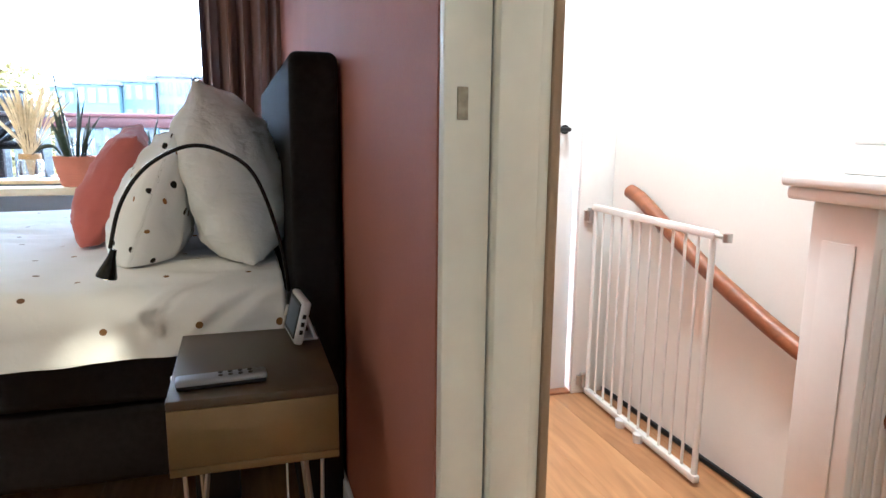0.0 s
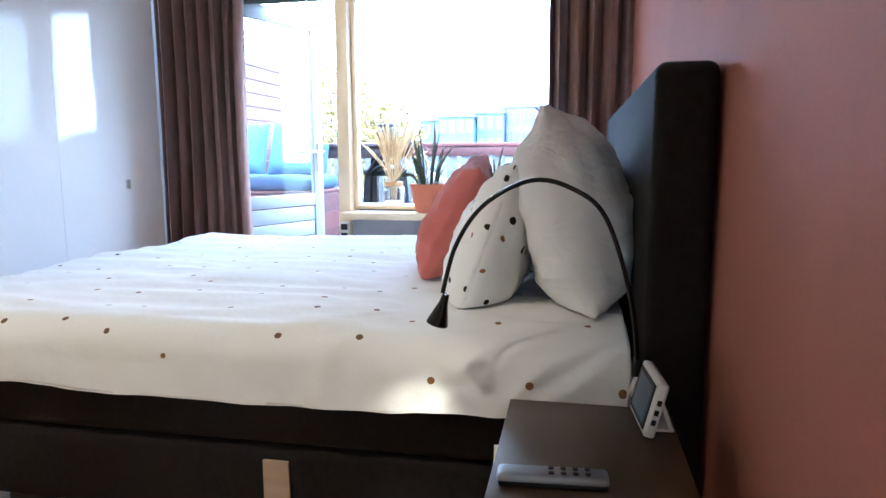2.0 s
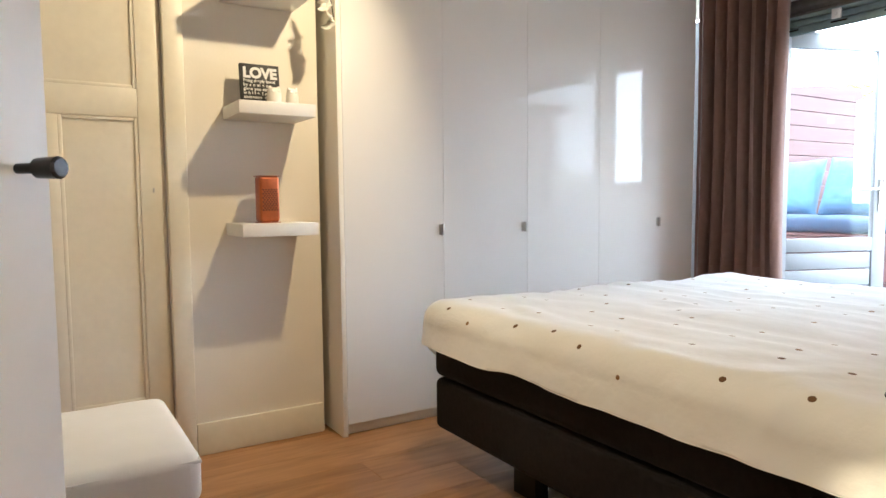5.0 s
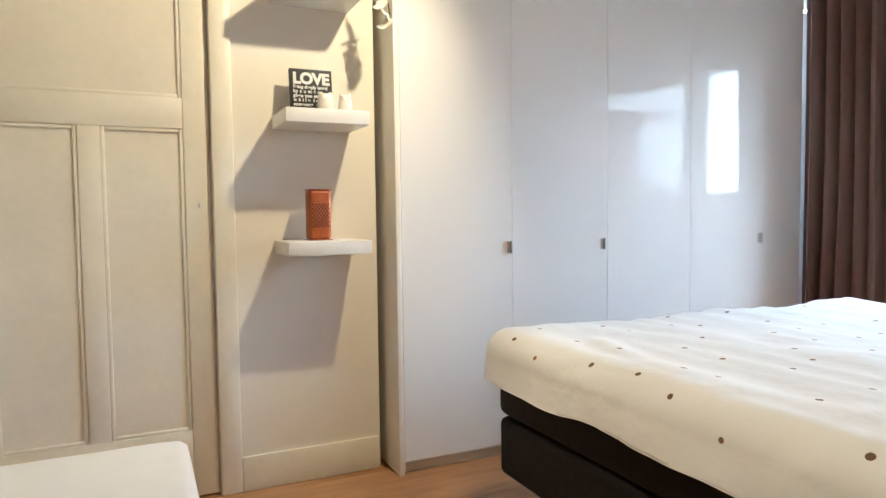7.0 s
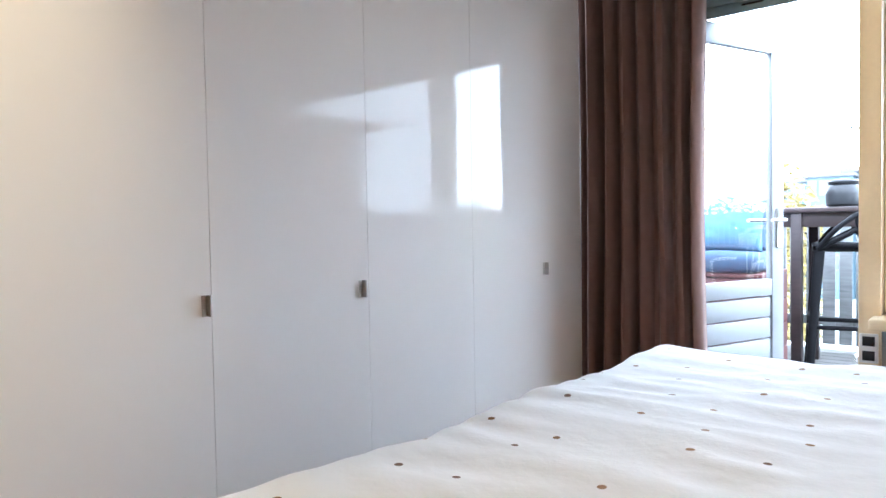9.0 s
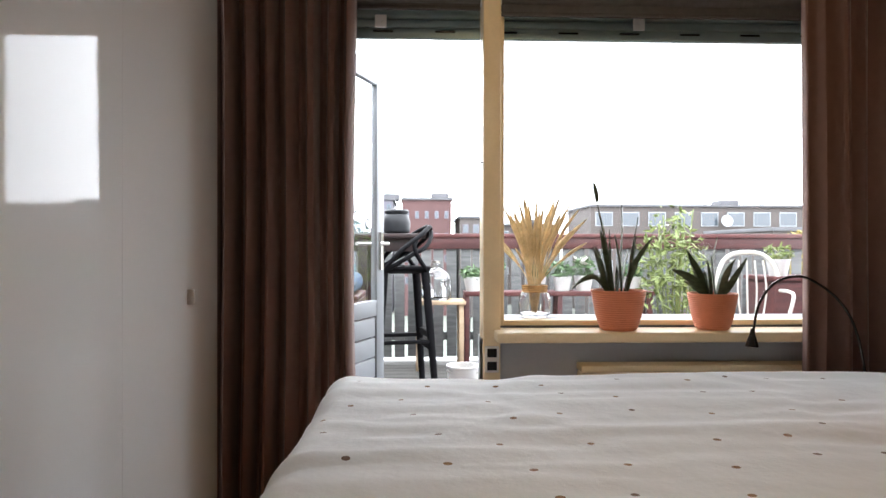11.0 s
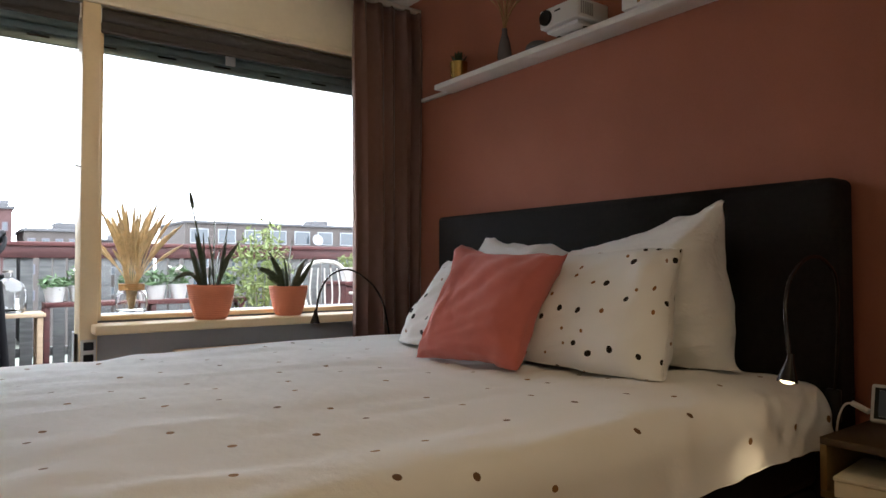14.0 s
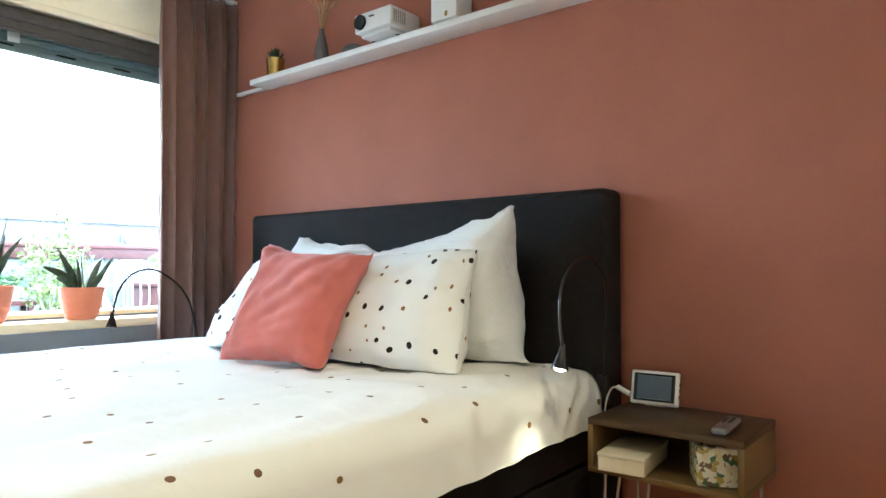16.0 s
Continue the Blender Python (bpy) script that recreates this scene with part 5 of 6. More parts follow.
part("cap", merge(bmesh.new(), [box(-0.105, 0.09, -0.12, 0.14, 0.886, 0.915, 0.01, 3), box(-0.115, 0.092, -0.13, 0.15, 0.9155, 0.945, 0.01, 3)]), WHITE_PAINT, newel, "flat moulded cap")
part("upper_block", merge(bmesh.new(), [box(-0.02, 0.09, -0.12, 0.075, 0.9455, 1.01, 0.006), box(-0.01, 0.08, -0.11, 0.065, 1.0105, 1.03, 0.01, 3)]), WHITE_PAINT, newel)
part("bracket", merge(bmesh.new(), [box(-0.02, 0.02, 0.0955, 0.135, 0.80, 0.86, 0.004)]), WHITE_PLASTIC, newel, "white gate bracket")
rail = thing("handrail", "brown wooden handrail sloping down the landing wall", "handrail")
part("rail", tube(curve_points([(1.385, 2.37, 0.838), (1.385, 2.30, 0.815), (1.385, 2.16, 0.745), (1.385, 1.95, 0.645), (1.385, 1.75, 0.565), (1.385, 1.57, 0.503), (1.385, 1.2, 0.40)], 8), 0.026, 14), RAIL_WOOD, rail)
for y, z in ((2.2, 0.765), (1.5, 0.48)):
    part("bracket", tube([(1.385, y, z - 0.02), (1.395, y, z - 0.05), (HX, y, z - 0.055)], 0.006, 8), STEEL, rail)

# ---- roof terrace ----
solid("terrace_slab", box(-6.0, 4.0, 4.63, 8.3, -0.3, -0.035, 0), GREY_RENDER, "grey terrace slab below the deck", "terrace", kind="structure")
fence = thing("fence", "terrace fence of weathered grey boards with red-brown top rail", "fence", (0, 8.0, 0))
part("top_rail", box(-5.2, 3.6, -0.05, 0.06, 1.165, 1.205, 0.006), RED_STAIN, fence, "red-brown cap rail")
part("front_rail", box(-5.2, 3.6, -0.035, -0.012, 1.06, 1.164, 0.004), RED_STAIN, fence, "red-brown upper rail")
part("lower_rail", box(-5.2, 3.6, 0.012, 0.04, 0.18, 0.26, 0.004), PICKET_GREY, fence)
rng = random.Random(31)
board = [mesh_of("board", box(-0.048, 0.048, -0.010, 0.010, 0, h, 0.003, 1), PICKET_GREY) for h in (1.05, 1.06, 1.045)]
x = -5.1
while x < 3.5:
    share("board", rng.choice(board), fence, pose(x, rng.uniform(-0.002, 0.002), 0.02 + rng.uniform(-0.01, 0.01), 0, rng.uniform(-0.5, 0.5), 0))
    x += 0.124 + rng.uniform(-0.006, 0.008)

side_wall = thing("siding_wall", "red-brown horizontal wood siding beside the terrace", "wall", (-3.45, 0, 0), kind="structure")
sb = mesh_of("plank", box(-0.012, 0.012, 4.7, 8.24, 0, 0.142, 0.006, 1), material("faded_red_siding", (0.05, 0.02, 0.02), 0.7, vary=0.2, scale=3, fine=60, stretch=(8, 1, 8), bump=0.1))
for i in range(15):
    share("plank", sb, side_wall, pose(0, 0, i * 0.145))
part("backing", box(-0.12, -0.0125, 4.7, 8.23, 0, 2.15, 0), GREY_RENDER, side_wall)
shed = thing("garden_shed", "brown wooden shed with a low overhanging roof at the terrace", "shed", (1.62, 0, 0))
sm = mesh_of("plank", box(-0.012, 0.012, 4.66, 6.6, 0, 0.142, 0.006, 1), material("brown_siding", (0.15, 0.085, 0.06), 0.75, vary=0.2, scale=3, fine=60, stretch=(8, 1, 8), bump=0.1))
for i in range(15):
    share("plank", sm, shed, pose(0, 0, i * 0.145))
part("body", box(0.013, 1.6, 4.66, 6.59, -0.03, 2.17, 0), GREY_RENDER, shed)
part("roof", box(-0.16, 1.8, 4.66, 6.85, 2.176, 2.27, 0.01), DARK_BLIND, shed)
part("lamp", merge(bmesh.new(), [box(-0.07, -0.0125, 6.3, 6.36, 1.86, 1.93, 0.01)]), WHITE_PLASTIC, shed, "small white outdoor lamp")

# lounge bench with blue cushions
BLUE = material("blue_cushion_cloth", (0.018, 0.045, 0.09), 0.85, vary=0.2, scale=12, fine=300, bump=0.3)
LIGHT_BLUE = material("light_blue_cloth", (0.04, 0.11, 0.19), 0.85, vary=0.1, scale=12, fine=300, bump=0.3)
bench = thing("lounge_bench", "red-brown wooden lounge bench on the terrace", "bench", (-2.80, 5.88, -0.02))
pm = mesh_of("plank", box(-0.65, 0.78, -0.012, 0.012, 0, 0.15, 0.004, 1), RED_STAIN)
for i in range(5):
    share("plank", pm, bench, pose(0, -0.30, i * 0.155))
pe = mesh_of("plank", box(-0.012, 0.012, -0.286, 0.31, 0, 0.15, 0.004, 1), RED_STAIN)
for i in range(5):
    share("plank", pe, bench, pose(0.768, 0, i * 0.155))
part("seat_board", box(-0.65, 0.78, -0.31, 0.31, 0.776, 0.80, 0.004), RED_STAIN, bench)
part("frame", box(-0.64, 0.74, -0.28, 0.30, 0.0, 0.77, 0), RED_STAIN, bench)
sc = box(-3.42, -2.04, 5.57, 6.18, 0.782, 0.905, 0.05, 4)
bmesh.ops.subdivide_edges(sc, edges=[e for e in sc.edges if e.calc_length() > 0.3], cuts=16, use_grid_fill=True)
for v in sc.verts:
    v.co.z += 0.02 * noise.noise(v.co * 4) + 0.008 * noise.noise(v.co * 13) if v.co.z > 0.85 else 0
solid("seat_cushion", sc, BLUE, "long dark blue seat cushion on the lounge bench", "cushion")
cushion("throw_pillow", "light blue cushion on the lounge bench", [(-3.10, 5.82, 0.90), (-2.56, 5.80, 0.90), (-2.60, 6.02, 1.34), (-3.12, 6.04, 1.32)], 0.17, LIGHT_BLUE, 7)
cushion("throw_pillow", "light blue cushion leaning on the lounge bench", [(-2.52, 5.75, 0.90), (-2.07, 5.78, 0.90), (-2.09, 5.97, 1.31), (-2.54, 5.98, 1.35)], 0.17, LIGHT_BLUE, 9)
cushion("throw_pillow", "dark blue cushion on the lounge bench", [(-2.36, 5.97, 0.90), (-2.08, 5.94, 0.90), (-2.09, 6.09, 1.16), (-2.34, 6.12, 1.18)], 0.16, BLUE, 10)

# bar table with a black lantern, and bar stools
TABLE_WOOD = plank_mat("black_brown_wood", (0.012, 0.007, 0.007), (0.035, 0.02, 0.019), 0.5)
table = thing("bar_table", "very dark brown wooden bar table on the terrace", "table", (-2.2, 7.15, -0.02))
for i in range(5):
    part("plank", box(-0.6, 0.6, -0.35 + i * 0.141, -0.213 + i * 0.141, 1.165, 1.20, 0.004), TABLE_WOOD, table)
for sx in (-0.54, 0.1):
    for sy in (-0.3, 0.3):
        part("leg", box(sx - 0.035, sx + 0.035, sy - 0.035, sy + 0.035, 0, 1.164, 0.004), TABLE_WOOD, table)
part("apron", box(-0.5, 0.5, -0.31, -0.285, 1.06, 1.163, 0.004), TABLE_WOOD, table)
lan = thing("black_pot", "squat black lantern on the bar table", "lantern", (-1.84, 7.05, 1.1805))
part("body", lathe([(0, 0), (0.09, 0), (0.11, 0.02), (0.115, 0.09), (0.10, 0.15), (0.085, 0.165), (0, 0.16)], 28), BLACK_PLASTIC, lan)
part("lid", lathe([(0, 0.168), (0.095, 0.168), (0.10, 0.185), (0.09, 0.198), (0.02, 0.205), (0, 0.205)], 28), BLACK_PLASTIC, lan)
bottle = thing("bottle", "dark green bottle on the bar table", "bottle", (-2.32, 7.0, 1.1805))
part("glass", lathe([(0, 0), (0.034, 0), (0.036, 0.14), (0.014, 0.19), (0.013, 0.25), (0, 0.25)], 20), material("green_bottle_glass", (0.01, 0.05, 0.025), 0.1, bump=0), bottle)
part("stopper", lathe([(0, 0.25), (0.015, 0.25), (0.016, 0.275), (0, 0.28)], 14), BLACK_PLASTIC, bottle)


STOOL_BLACK = material("matt_black_plastic", (0.005, 0.005, 0.006), 0.7, vary=0.1, scale=20, bump=0.03, spec=0.1)


def bar_stool(place, turn):
    st = thing("bar_stool", "black plastic bar stool with interlaced curved backrest", "bar stool", place, turn)
    seat = box(-0.21, 0.21, -0.20, 0.20, 0.895, 0.93, 0.016, 3)
    bmesh.ops.subdivide_edges(seat, edges=[e for e in seat.edges if e.calc_length() > 0.2], cuts=8, use_grid_fill=True)
    for v in seat.verts:
        v.co.z += 0.03 * (v.co.x / 0.2) ** 2 - 0.01
    part("seat", seat, STOOL_BLACK, st)
    for sx in (-1, 1):
        for sy in (-1, 1):
            part("leg", tube([(sx * 0.17, sy * 0.16, 0.90), (sx * 0.20, sy * 0.19, 0.5), (sx * 0.235, sy * 0.225, 0.0)], 0.031, 10, taper=[1.1, 1.0, 0.8]), STOOL_BLACK, st)
    for z in (0.30, 0.39):
        part("footrest", box(-0.205, 0.205, -0.225, -0.19, z, z + 0.05, 0.010), STOOL_BLACK, st)
        part("stretcher", box(-0.205, 0.205, 0.19, 0.225, z, z + 0.05, 0.010), STOOL_BLACK, st)
    for sx in (-1, 1):
        part("side_stretcher", box(sx * 0.215 - 0.014, sx * 0.215 + 0.014, -0.19, 0.19, 0.36, 0.39, 0.006), STOOL_BLACK, st)
    arcs = [
        [(-0.20, -0.17, 0.91), (-0.25, -0.05, 1.06), (-0.20, 0.14, 1.20), (0, 0.22, 1.255), (0.20, 0.14, 1.20), (0.25, -0.05, 1.06), (0.20, -0.17, 0.91)],
        [(-0.19, 0.17, 0.91), (-0.24, 0.06, 1.10), (-0.12, 0.20, 1.24), (0.05, 0.235, 1.21), (0.20, 0.16, 1.10), (0.23, 0.02, 1.02), (0.20, -0.16, 0.91)],
        [(0.19, 0.17, 0.91), (0.24, 0.06, 1.10), (0.12, 0.20, 1.245), (-0.05, 0.235, 1.20), (-0.20, 0.16, 1.09), (-0.23, 0.02, 1.01), (-0.20, -0.16, 0.91)]]
    for a in arcs:
        part("back_hoop", tube(curve_points(a, 7), 0.017, 10), STOOL_BLACK, st)
    return st


bar_stool((-1.80, 6.85, -0.02), -78)

# wooden stool with a glass demijohn
ws = thing("wooden_stool", "old bare-wood stool on the terrace", "stool", (-1.47, 7.62, -0.02))
part("seat", box(-0.23, 0.23, -0.17, 0.17, 0.585, 0.62, 0.006), BARE_WOOD, ws)
for sx in (-1, 1):
    for sy in (-1, 1):
        part("leg", box(sx * 0.19 - 0.022, sx * 0.19 + 0.022, sy * 0.13 - 0.022, sy * 0.13 + 0.022, 0, 0.584, 0.004), BARE_WOOD, ws)
    part("stretcher", box(sx * 0.19 - 0.012, sx * 0.19 + 0.012, -0.108, 0.108, 0.2, 0.24, 0.003), BARE_WOOD, ws)
dj = thing("demijohn", "large clear glass demijohn on the wooden stool", "bottle", (-1.50, 7.62, 0.6005))
part("glass", lathe([(0, 0), (0.11, 0), (0.135, 0.03), (0.14, 0.16), (0.11, 0.24), (0.04, 0.29), (0.035, 0.33), (0.031, 0.33), (0.035, 0.285), (0.105, 0.235), (0.134, 0.16), (0.13, 0.035), (0, 0.008)], 32), JAR_GLASS, dj)
part("cap", lathe([(0, 0.331), (0.038, 0.331), (0.038, 0.35), (0, 0.352)], 20), STEEL, dj)

bucket = thing("bucket", "tall narrow white plastic bucket on the terrace deck", "bucket", (-1.418, 5.2, -0.0215))
part("pail", lathe([(0, 0), (0.066, 0), (0.085, 0.445), (0.092, 0.45), (0.092, 0.46), (0.08, 0.46), (0.062, 0.012), (0, 0.010)], 28), WHITE_PLASTIC, bucket)
part("bail", tube([(0.091 * math.cos(a * math.pi / 12), -0.05, 0.445 - 0.03 * math.sin(a * math.pi / 12)) for a in range(13)], 0.003, 6), STEEL, bucket, "thin steel handle")

# plant shelf with white pots
shelf = thing("plant_shelf", "dark brown wooden plant shelf along the fence", "plant shelf", (-0.55, 7.6, -0.02))
for y in (-0.13, 0.0):
    part("board", box(-0.70, 1.0, y, y + 0.12, 0.66, 0.70, 0.004), RED_STAIN, shelf)
for sx in (-0.68, 0.15, 0.96):
    part("leg", box(sx - 0.022, sx + 0.022, -0.12, -0.076, 0, 0.659, 0.003), RED_STAIN, shelf)
    part("leg", box(sx - 0.022, sx + 0.022, 0.06, 0.104, 0, 0.659, 0.003), RED_STAIN, shelf)
WHITE_POT = material("white_planter", (0.5, 0.5, 0.49), 0.5, vary=0.06, bump=0.03)
GREEN = material("garden_leaf", (0.055, 0.105, 0.035), 0.55, vary=0.4, scale=15, fine=80, bump=0.05)
YELLOW_GREEN = material("bamboo_leaf", (0.12, 0.155, 0.04), 0.55, vary=0.35, scale=9, fine=60, bump=0.03, Transmission_Weight=0.0)
FLOWER = material("white_blossom", (0.78, 0.77, 0.72), 0.6, vary=0.04, bump=0.0)


def leaf_cloud(count, center, size, leaf, seed, flat=0.5):
    """Many small leaves scattered in an uneven crown, as one mesh."""
    rng = random.Random(seed)
    verts, faces = [], []
    for _ in range(count):
        while True:
            p = Vector((rng.uniform(-1, 1), rng.uniform(-1, 1), rng.uniform(-1, 1)))
            if p.length < 1 and p.length > 0.25 and noise.noise(p * 2.2 + Vector((seed, 0, 0))) > -0.18:
                break
        c = Vector(center) + Vector((p.x * size[0], p.y * size[1], p.z * size[2]))
        m = Euler((rng.uniform(0, 6.3), rng.uniform(0, 6.3), rng.uniform(0, 6.3))).to_matrix()
        l, w = leaf * rng.uniform(0.6, 1.25), leaf * rng.uniform(0.22, 0.38)
        k = len(verts)
        for q in ((0, -l, 0), (w, 0, 0.15 * l), (0, l, 0), (-w, 0, 0.15 * l)):
            verts.append(c + m @ Vector(q))
        faces += [(k, k + 1, k + 2), (k, k + 2, k + 3)]
    bm = bmesh.new()
    me = bpy.data.meshes.new("tmp")
    me.from_pydata(verts, [], faces)
    bm.from_mesh(me)
    bpy.data.meshes.remove(me)
    return bm


def planter(x, y, z, w, h, seed, flowers=0, tall=0.12, mat=None):
    pl = thing("planter", "white tapered pot with green plant" + (" and white flowers" if flowers else ""), "potted plant", (x, y, z), group="pots on the terrace shelf")
    part("pot", lathe([(0, 0), (w * 0.72, 0), (w, h), (w * 1.04, h), (w * 1.04, h + 0.008), (w * 0.94, h + 0.008), (w * 0.9, h - 0.02), (0, h - 0.02)], 24), WHITE_POT, pl)
    part("foliage", leaf_cloud(170, (0, 0, h + tall * 0.55), (w * 1.35, w * 1.2, tall), 0.032, seed), mat or GREEN, pl)
    if flowers:
        rng = random.Random(seed)
        for _ in range(flowers):
            a, r = rng.uniform(0, math.tau), rng.uniform(0, w)
            q = pose(r * math.cos(a), r * math.sin(a), h + tall * rng.uniform(0.9, 1.5), rng.uniform(-40, 40), rng.uniform(-40, 40))
            part("blossom", merge(bmesh.new(), [rot(petal(0.02, 0.035, 0.012), q @ pose(0, 0, 0, 0, 0, k * 60)) for k in range(6)]), FLOWER, pl)
    return pl


planter(-1.17, 7.58, 0.6805, 0.085, 0.12, 41, 0, 0.07)
planter(-0.98, 7.60, 0.6805, 0.085, 0.13, 42, 7, 0.12)
planter(-0.58, 7.60, 0.6805, 0.08, 0.12, 43, 0, 0.08)
planter(-0.36, 7.58, 0.6805, 0.085, 0.12, 44, 0, 0.10)
planter(-0.16, 7.60, 0.6805, 0.085, 0.13, 45, 8, 0.12)
planter(0.28, 7.60, 0.6805, 0.085, 0.12, 46, 0, 0.08)

bam = thing("bamboo_plant", "tall yellow-green bamboo in a dark tub on the terrace", "potted plant", (0.60, 7.45, -0.02))
part("tub", lathe([(0, 0), (0.15, 0), (0.19, 0.30), (0.20, 0.31), (0.17, 0.31), (0.165, 0.27), (0, 0.27)], 28), BLACK_PLASTIC, bam)
rng = random.Random(77)
for k in range(16):
    a, r = rng.uniform(0, math.tau), rng.uniform(0.02, 0.12)
    top = (r * math.cos(a) * 2.4, r * math.sin(a) * 1.6, rng.uniform(0.95, 1.45))
    part("cane", tube(curve_points([(r * math.cos(a), r * math.sin(a), 0.26), (r * math.cos(a) * 1.5, r * math.sin(a) * 1.3, 0.75), top], 5), 0.006, 6), YELLOW_GREEN, bam)
part("leaves", leaf_cloud(620, (0, 0, 0.92), (0.34, 0.26, 0.56), 0.046, 78), YELLOW_GREEN, bam)

IRON = material("white_cast_metal", (0.45, 0.44, 0.40), 0.5, vary=0.08, bump=0.05)
ch = thing("garden_chair", "white metal garden chair with arched openwork back", "chair", (1.18, 7.15, -0.02), -15)
part("seat", lathe([(0, 0.44), (0.22, 0.44), (0.23, 0.452), (0.22, 0.464), (0, 0.464)], 28), IRON, ch)
for sx, sy in ((-1, -1), (1, -1), (1, 1), (-1, 1)):
    part("leg", tube([(sx * 0.16, sy * 0.16, 0.44), (sx * 0.20, sy * 0.20, 0)], 0.014, 8), IRON, ch)
part("back_hoop", tube(curve_points([(-0.22, 0.19, 0.45), (-0.25, 0.22, 0.8), (-0.17, 0.25, 1.0), (0, 0.26, 1.05), (0.17, 0.25, 1.0), (0.25, 0.22, 0.8), (0.22, 0.19, 0.45)], 6), 0.02, 10), IRON, ch)
for i in range(5):
    x = -0.13 + i * 0.065
    part("back_spindle", tube(curve_points([(x * 0.9, 0.20, 0.46), (x * 1.2, 0.225, 0.72), (x, 0.25, 0.98)], 5), 0.008, 8), IRON, ch)
for sx in (-1, 1):
    part("armrest", tube(curve_points([(sx * 0.245, 0.2, 0.72), (sx * 0.28, 0.0, 0.72), (sx * 0.27, -0.16, 0.68), (sx * 0.21, -0.18, 0.46)], 6), 0.015, 8), IRON, ch)
chest = thing("storage_chest", "dark brown wooden storage chest on the terrace", "chest", (1.72, 7.5, -0.02))
part("body", box(-0.3, 0.5, -0.25, 0.25, 0.0, 0.80, 0.01), RED_STAIN, chest)
part("lid", box(-0.32, 0.52, -0.27, 0.27, 0.8005, 0.84, 0.008), RED_STAIN, chest)
planter(1.56, 7.45, 0.8205, 0.10, 0.14, 51, 0, 0.10, YELLOW_GREEN)

# ---- distance: ground, houses and trees ----
solid("ground", box(-900, 900, 8.5, 1800, -7.2, -7.0, 0), material("far_ground", (0.10, 0.11, 0.09), 0.9, vary=0.3, scale=0.05, fine=1.0, bump=0), "grey-green ground far below", "ground", kind="structure")
BRICK = material("red_brick_facade", (0.062, 0.030, 0.029), 0.85, vary=0.15, scale=0.6, fine=9, bump=0.05)
# Skyline blue, its base colour shaded down so the bright sky doesn't wash it out.
SHADED_BLUE = material("shaded_blue_grey_cladding", (0.045, 0.078, 0.10), 0.6, vary=0.12, scale=0.3, fine=5, bump=0.0)
MAUVE = material("mauve_grey_facade", (0.095, 0.09, 0.11), 0.7, vary=0.12, scale=0.4, fine=6, bump=0.0)
GREY_BRICK = material("grey_brown_brick", (0.058, 0.049, 0.045), 0.85, vary=0.12, scale=0.6, fine=9, bump=0.05)
DARK_PANE = material("dark_window_pane", (0.04, 0.05, 0.06), 0.15, vary=0.1, bump=0.0)
ROOF = material("grey_roofing", (0.07, 0.07, 0.075), 0.9, vary=0.15, scale=0.5, bump=0.0)


def block(label, x0, x1, y, top, mat, cols, rows, first_z, storey, win, depth=12.0, frame_mat=None):
    """A flat-roofed building with windows set into its facade."""
    b = thing("apartment_building", label, "building", ((x0 + x1) / 2, y, -7.0))
    w, h = x1 - x0, top + 7.0
    part("wall", box(-w / 2, w / 2, 0, depth, 0, h, 0), mat, b)
    part("roof", merge(bmesh.new(), [box(-w / 2 - 0.2, w / 2 + 0.2, -0.25, depth + 0.2, h + 0.005, h + 0.3, 0.03), box(w * 0.1, w * 0.1 + 2.2, 3, 6, h + 0.3, h + 1.1, 0.05)]), ROOF, b)
    fm = mesh_of("window", box(-win[0] / 2, win[0] / 2, -0.10, 0.02, 0, win[1], 0), frame_mat or OUT_WHITE_SHADED)
    gm = mesh_of("pane", box(-win[0] / 2 + 0.1, win[0] / 2 - 0.1, -0.13, -0.101, 0.1, win[1] - 0.1, 0), DARK_PANE)
    for r in range(rows):
        for c in range(cols):
            f = share("window", fm, b, pose(-w / 2 + (c + 0.5) * w / cols, 0, h - first_z - r * storey))
            share("pane", gm, f, pose(0, 0, 0))
    return b


block("modern blue-grey apartment block on the skyline", -16.2, -12.0, 80, 5.7, SHADED_BLUE, 4, 4, 1.9, 2.6, (0.8, 1.6), frame_mat=MAUVE)
block("taller blue-grey apartment block on the skyline", -11.9, -8.6, 82, 6.2, SHADED_BLUE, 3, 4, 1.9, 2.6, (0.7, 1.6), frame_mat=MAUVE)
block("red-brown apartment tower on the skyline", -8.5, -4.9, 84, 7.0, MAUVE, 4, 4, 2.0, 2.5, (0.5, 1.5), frame_mat=SHADED_BLUE)
block("pale office block far off on the skyline", -21.0, -18.2, 90, 5.8, SHADED_BLUE, 3, 4, 1.8, 2.6, (0.6, 1.4), frame_mat=MAUVE)
block("red-brick apartment block with small windows", -3.6, 2.25, 80, 6.75, BRICK, 5, 4, 2.2, 2.6, (0.5, 0.9), frame_mat=MAUVE)
block("low grey house row on the skyline", 3.2, 8.0, 78, 4.5, GREY_BRICK, 4, 3, 1.7, 2.6, (0.7, 1.0), frame_mat=MAUVE)
block("long grey-brown apartment house with white windows", 19.0, 48.0, 80, 6.0, GREY_BRICK, 9, 3, 2.3, 2.9, (2.1, 1.7))
block("low pale house behind the fence", 8.2, 18.4, 95, 4.2, GREY_BRICK, 6, 3, 1.7, 2.6, (0.8, 1.0))
dish = thing("satellite_dish", "white satellite dish on a facade", "satellite dish", (35.2, 79.2, 4.3))
part("bowl", rot(lathe([(0, 0), (0.4, 0.08), (0.7, 0.26), (0.72, 0.26), (0.4, 0.05), (0, -0.04)], 24), pose(0, 0, 0, 80)), OUT_WHITE_SHADED, dish)
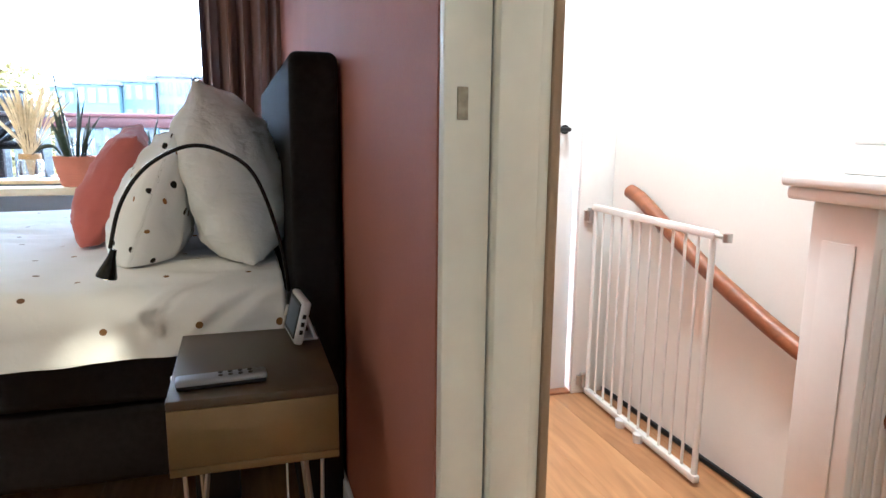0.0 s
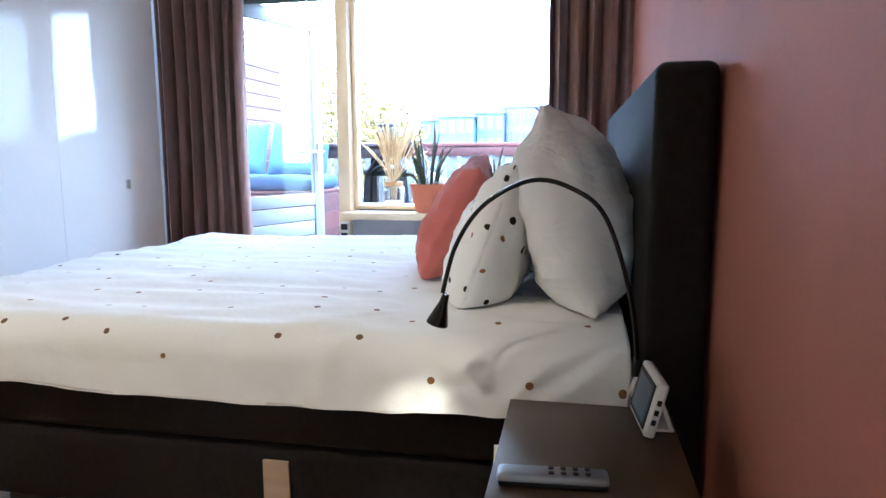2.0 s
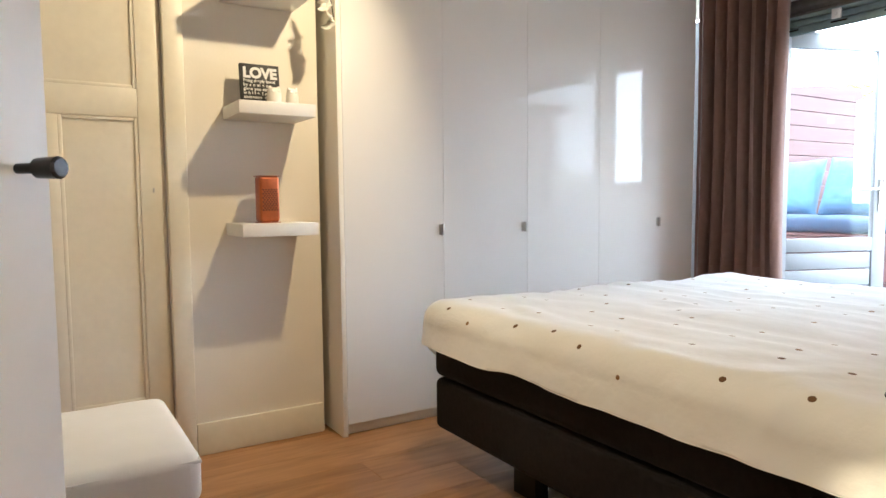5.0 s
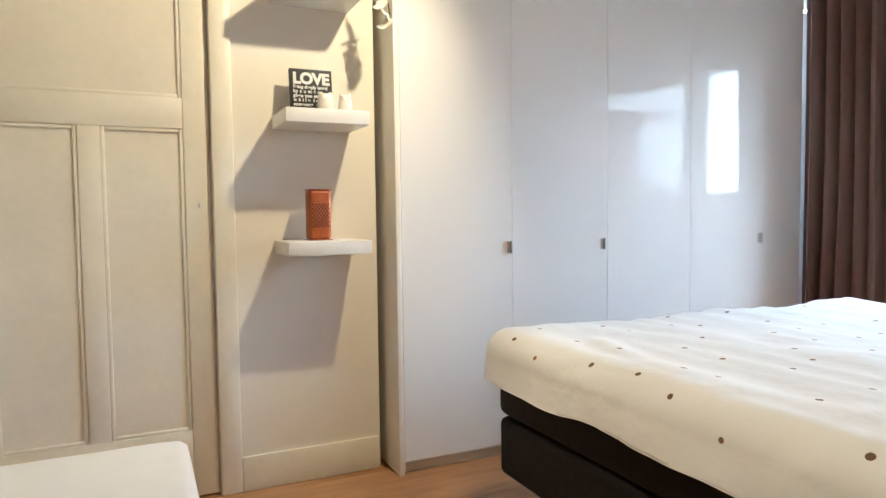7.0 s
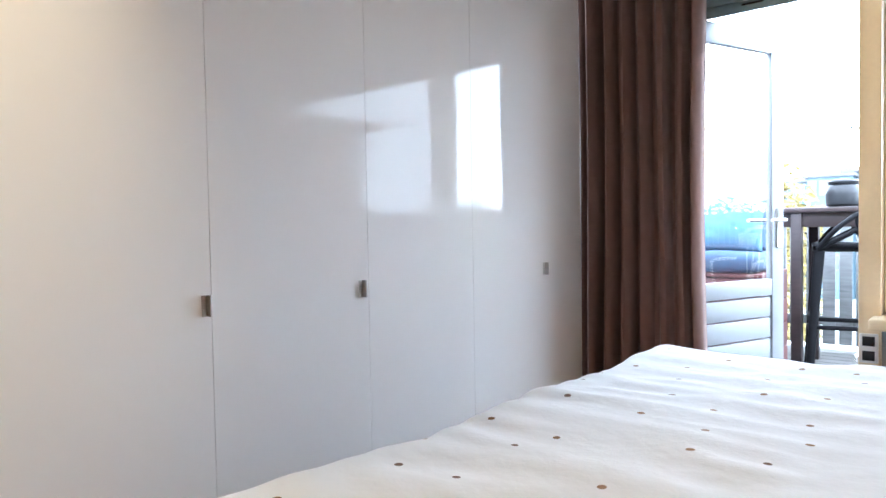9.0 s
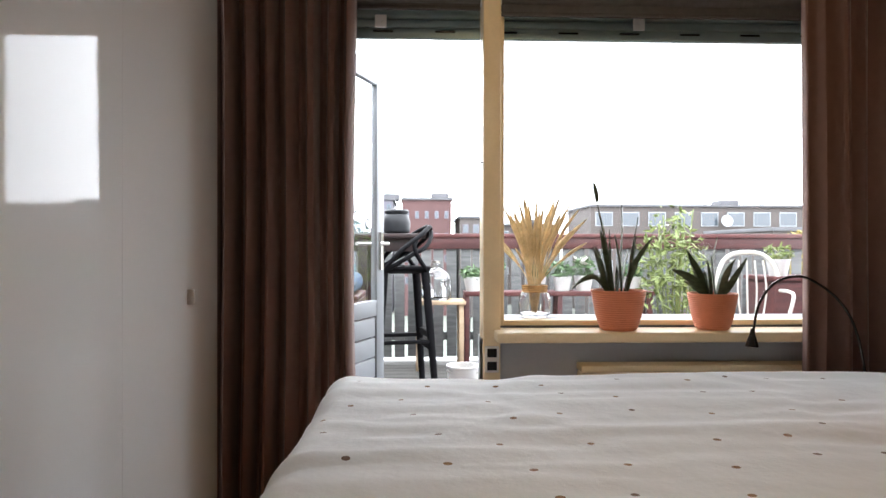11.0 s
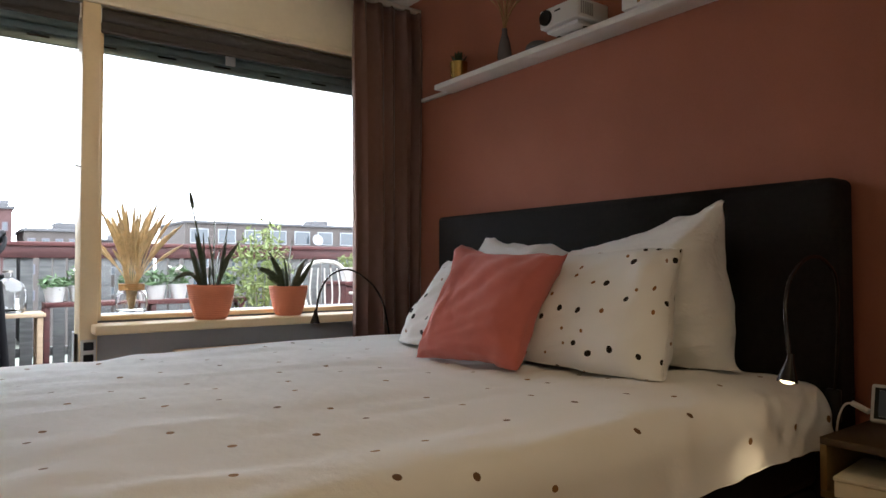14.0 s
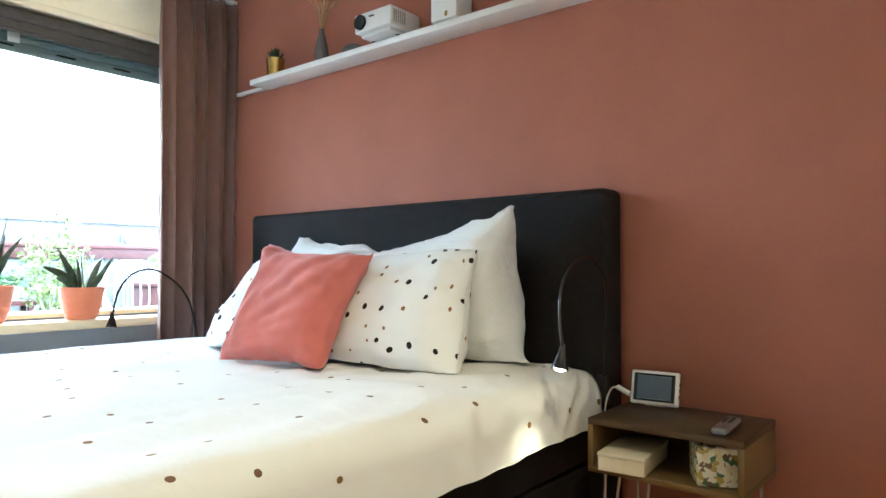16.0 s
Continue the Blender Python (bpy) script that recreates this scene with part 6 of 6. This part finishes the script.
part("arm", tube([(0, 0.0, 0), (0, 0.6, -0.3), (0, 0.75, -0.3)], 0.05, 8), STEEL, dish)

BARK = material("tree_bark", (0.07, 0.055, 0.045), 0.9, vary=0.3, scale=6, bump=0.3)
AUTUMN = material("autumn_leaf", (0.17, 0.135, 0.035), 0.6, vary=0.45, scale=0.8, fine=6, bump=0.0)


def tree(x, y, height, spread, seed, label, leaves=3600):
    rng = random.Random(seed)
    t = thing("tree", label, "tree", (x, y, -7.0), group="trees behind the terrace")
    geo = [tube(curve_points([(0, 0, 0), (0.1, 0, height * 0.35), (-0.1, 0.1, height * 0.7), (0, 0, height * 0.95)], 5), 0.16, 8, taper=[1 - 0.055 * i for i in range(16)])]
    for k in range(11):
        z, a, r = height * rng.uniform(0.4, 0.85), rng.uniform(0, math.tau), spread * rng.uniform(0.5, 0.95)
        geo.append(tube(curve_points([(0, 0, z), (r * 0.5 * math.cos(a), r * 0.5 * math.sin(a), z + 0.4), (r * math.cos(a), r * math.sin(a), z + rng.uniform(0.6, 1.6))], 4), 0.055, 6, taper=[1 - 0.1 * i for i in range(9)]))
    part("trunk", merge(bmesh.new(), geo), BARK, t)
    part("crown", leaf_cloud(leaves, (0, 0, height * 0.72), (spread, spread, height * 0.34), 0.17, seed), AUTUMN, t)
    return t


tree(-9.2, 18.5, 11.2, 2.5, 61, "sparse yellow-green autumn tree behind the terrace")
tree(-7.1, 19.5, 10.6, 1.9, 62, "small yellow-green autumn tree behind the fence")
tree(-5.5, 20.5, 9.3, 1.3, 67, "low yellow autumn tree behind the fence")
tree(-13.5, 20.0, 11.2, 2.6, 63, "sparse yellowing autumn tree further off")

tree(17.5, 20.5, 8.9, 2.6, 64, "rounded yellow-green tree beyond the shed")
tree(13.0, 25.0, 8.4, 2.4, 65, "low yellow-green tree beyond the fence")
tree(24.0, 21.0, 8.8, 3.0, 66, "broad yellow-green tree further off")
block("grey house row beyond the trees", 26.0, 48.0, 52, 2.4, GREY_BRICK, 8, 3, 1.7, 2.6, (1.0, 1.2))

# ---- floor boards and deck boards ----
rng = random.Random(2)
LW, PW = 1.28, 0.192
fb = {}
deck_m = mesh_of("deck_board", box(-4.6, 3.6, -0.068, 0.068, -0.024, 0, 0.004, 1), DECK)
deck = thing("terrace_deck", "weathered grey deck boards of the terrace", "deck", (0, 0, -0.022), kind="structure")
for i in range(23):
    share("plank", deck_m, deck, pose(0, 4.87 + i * 0.142, 0))


def board_mesh(l, w):
    key = (round(l, 3), round(w, 3))
    if key not in fb:
        fb[key] = mesh_of("plank", box(0, l, 0, w, -0.0118, 0, 0.0012, 1), OAK)
    return fb[key]


def lay(x0, x1, y0, y1):
    """Boards along y, in staggered rows."""
    x = x0
    while x < x1 - 0.002:
        w = min(PW, x1 - x)
        y = y0 - rng.choice((0.0, 0.32, 0.64, 0.96))
        while y < y1:
            a, b = max(y, y0), min(y + LW, y1)
            if b - a > 0.03:
                share("plank", board_mesh(b - a, w), floor, pose(x + w, a, 0, 0, 0, 90))
            y += LW
        x += PW


lay(XL - 0.14, XR + 0.148, YS, YN)
lay(XR + 0.15, HX - 0.001, -0.3, 2.66)
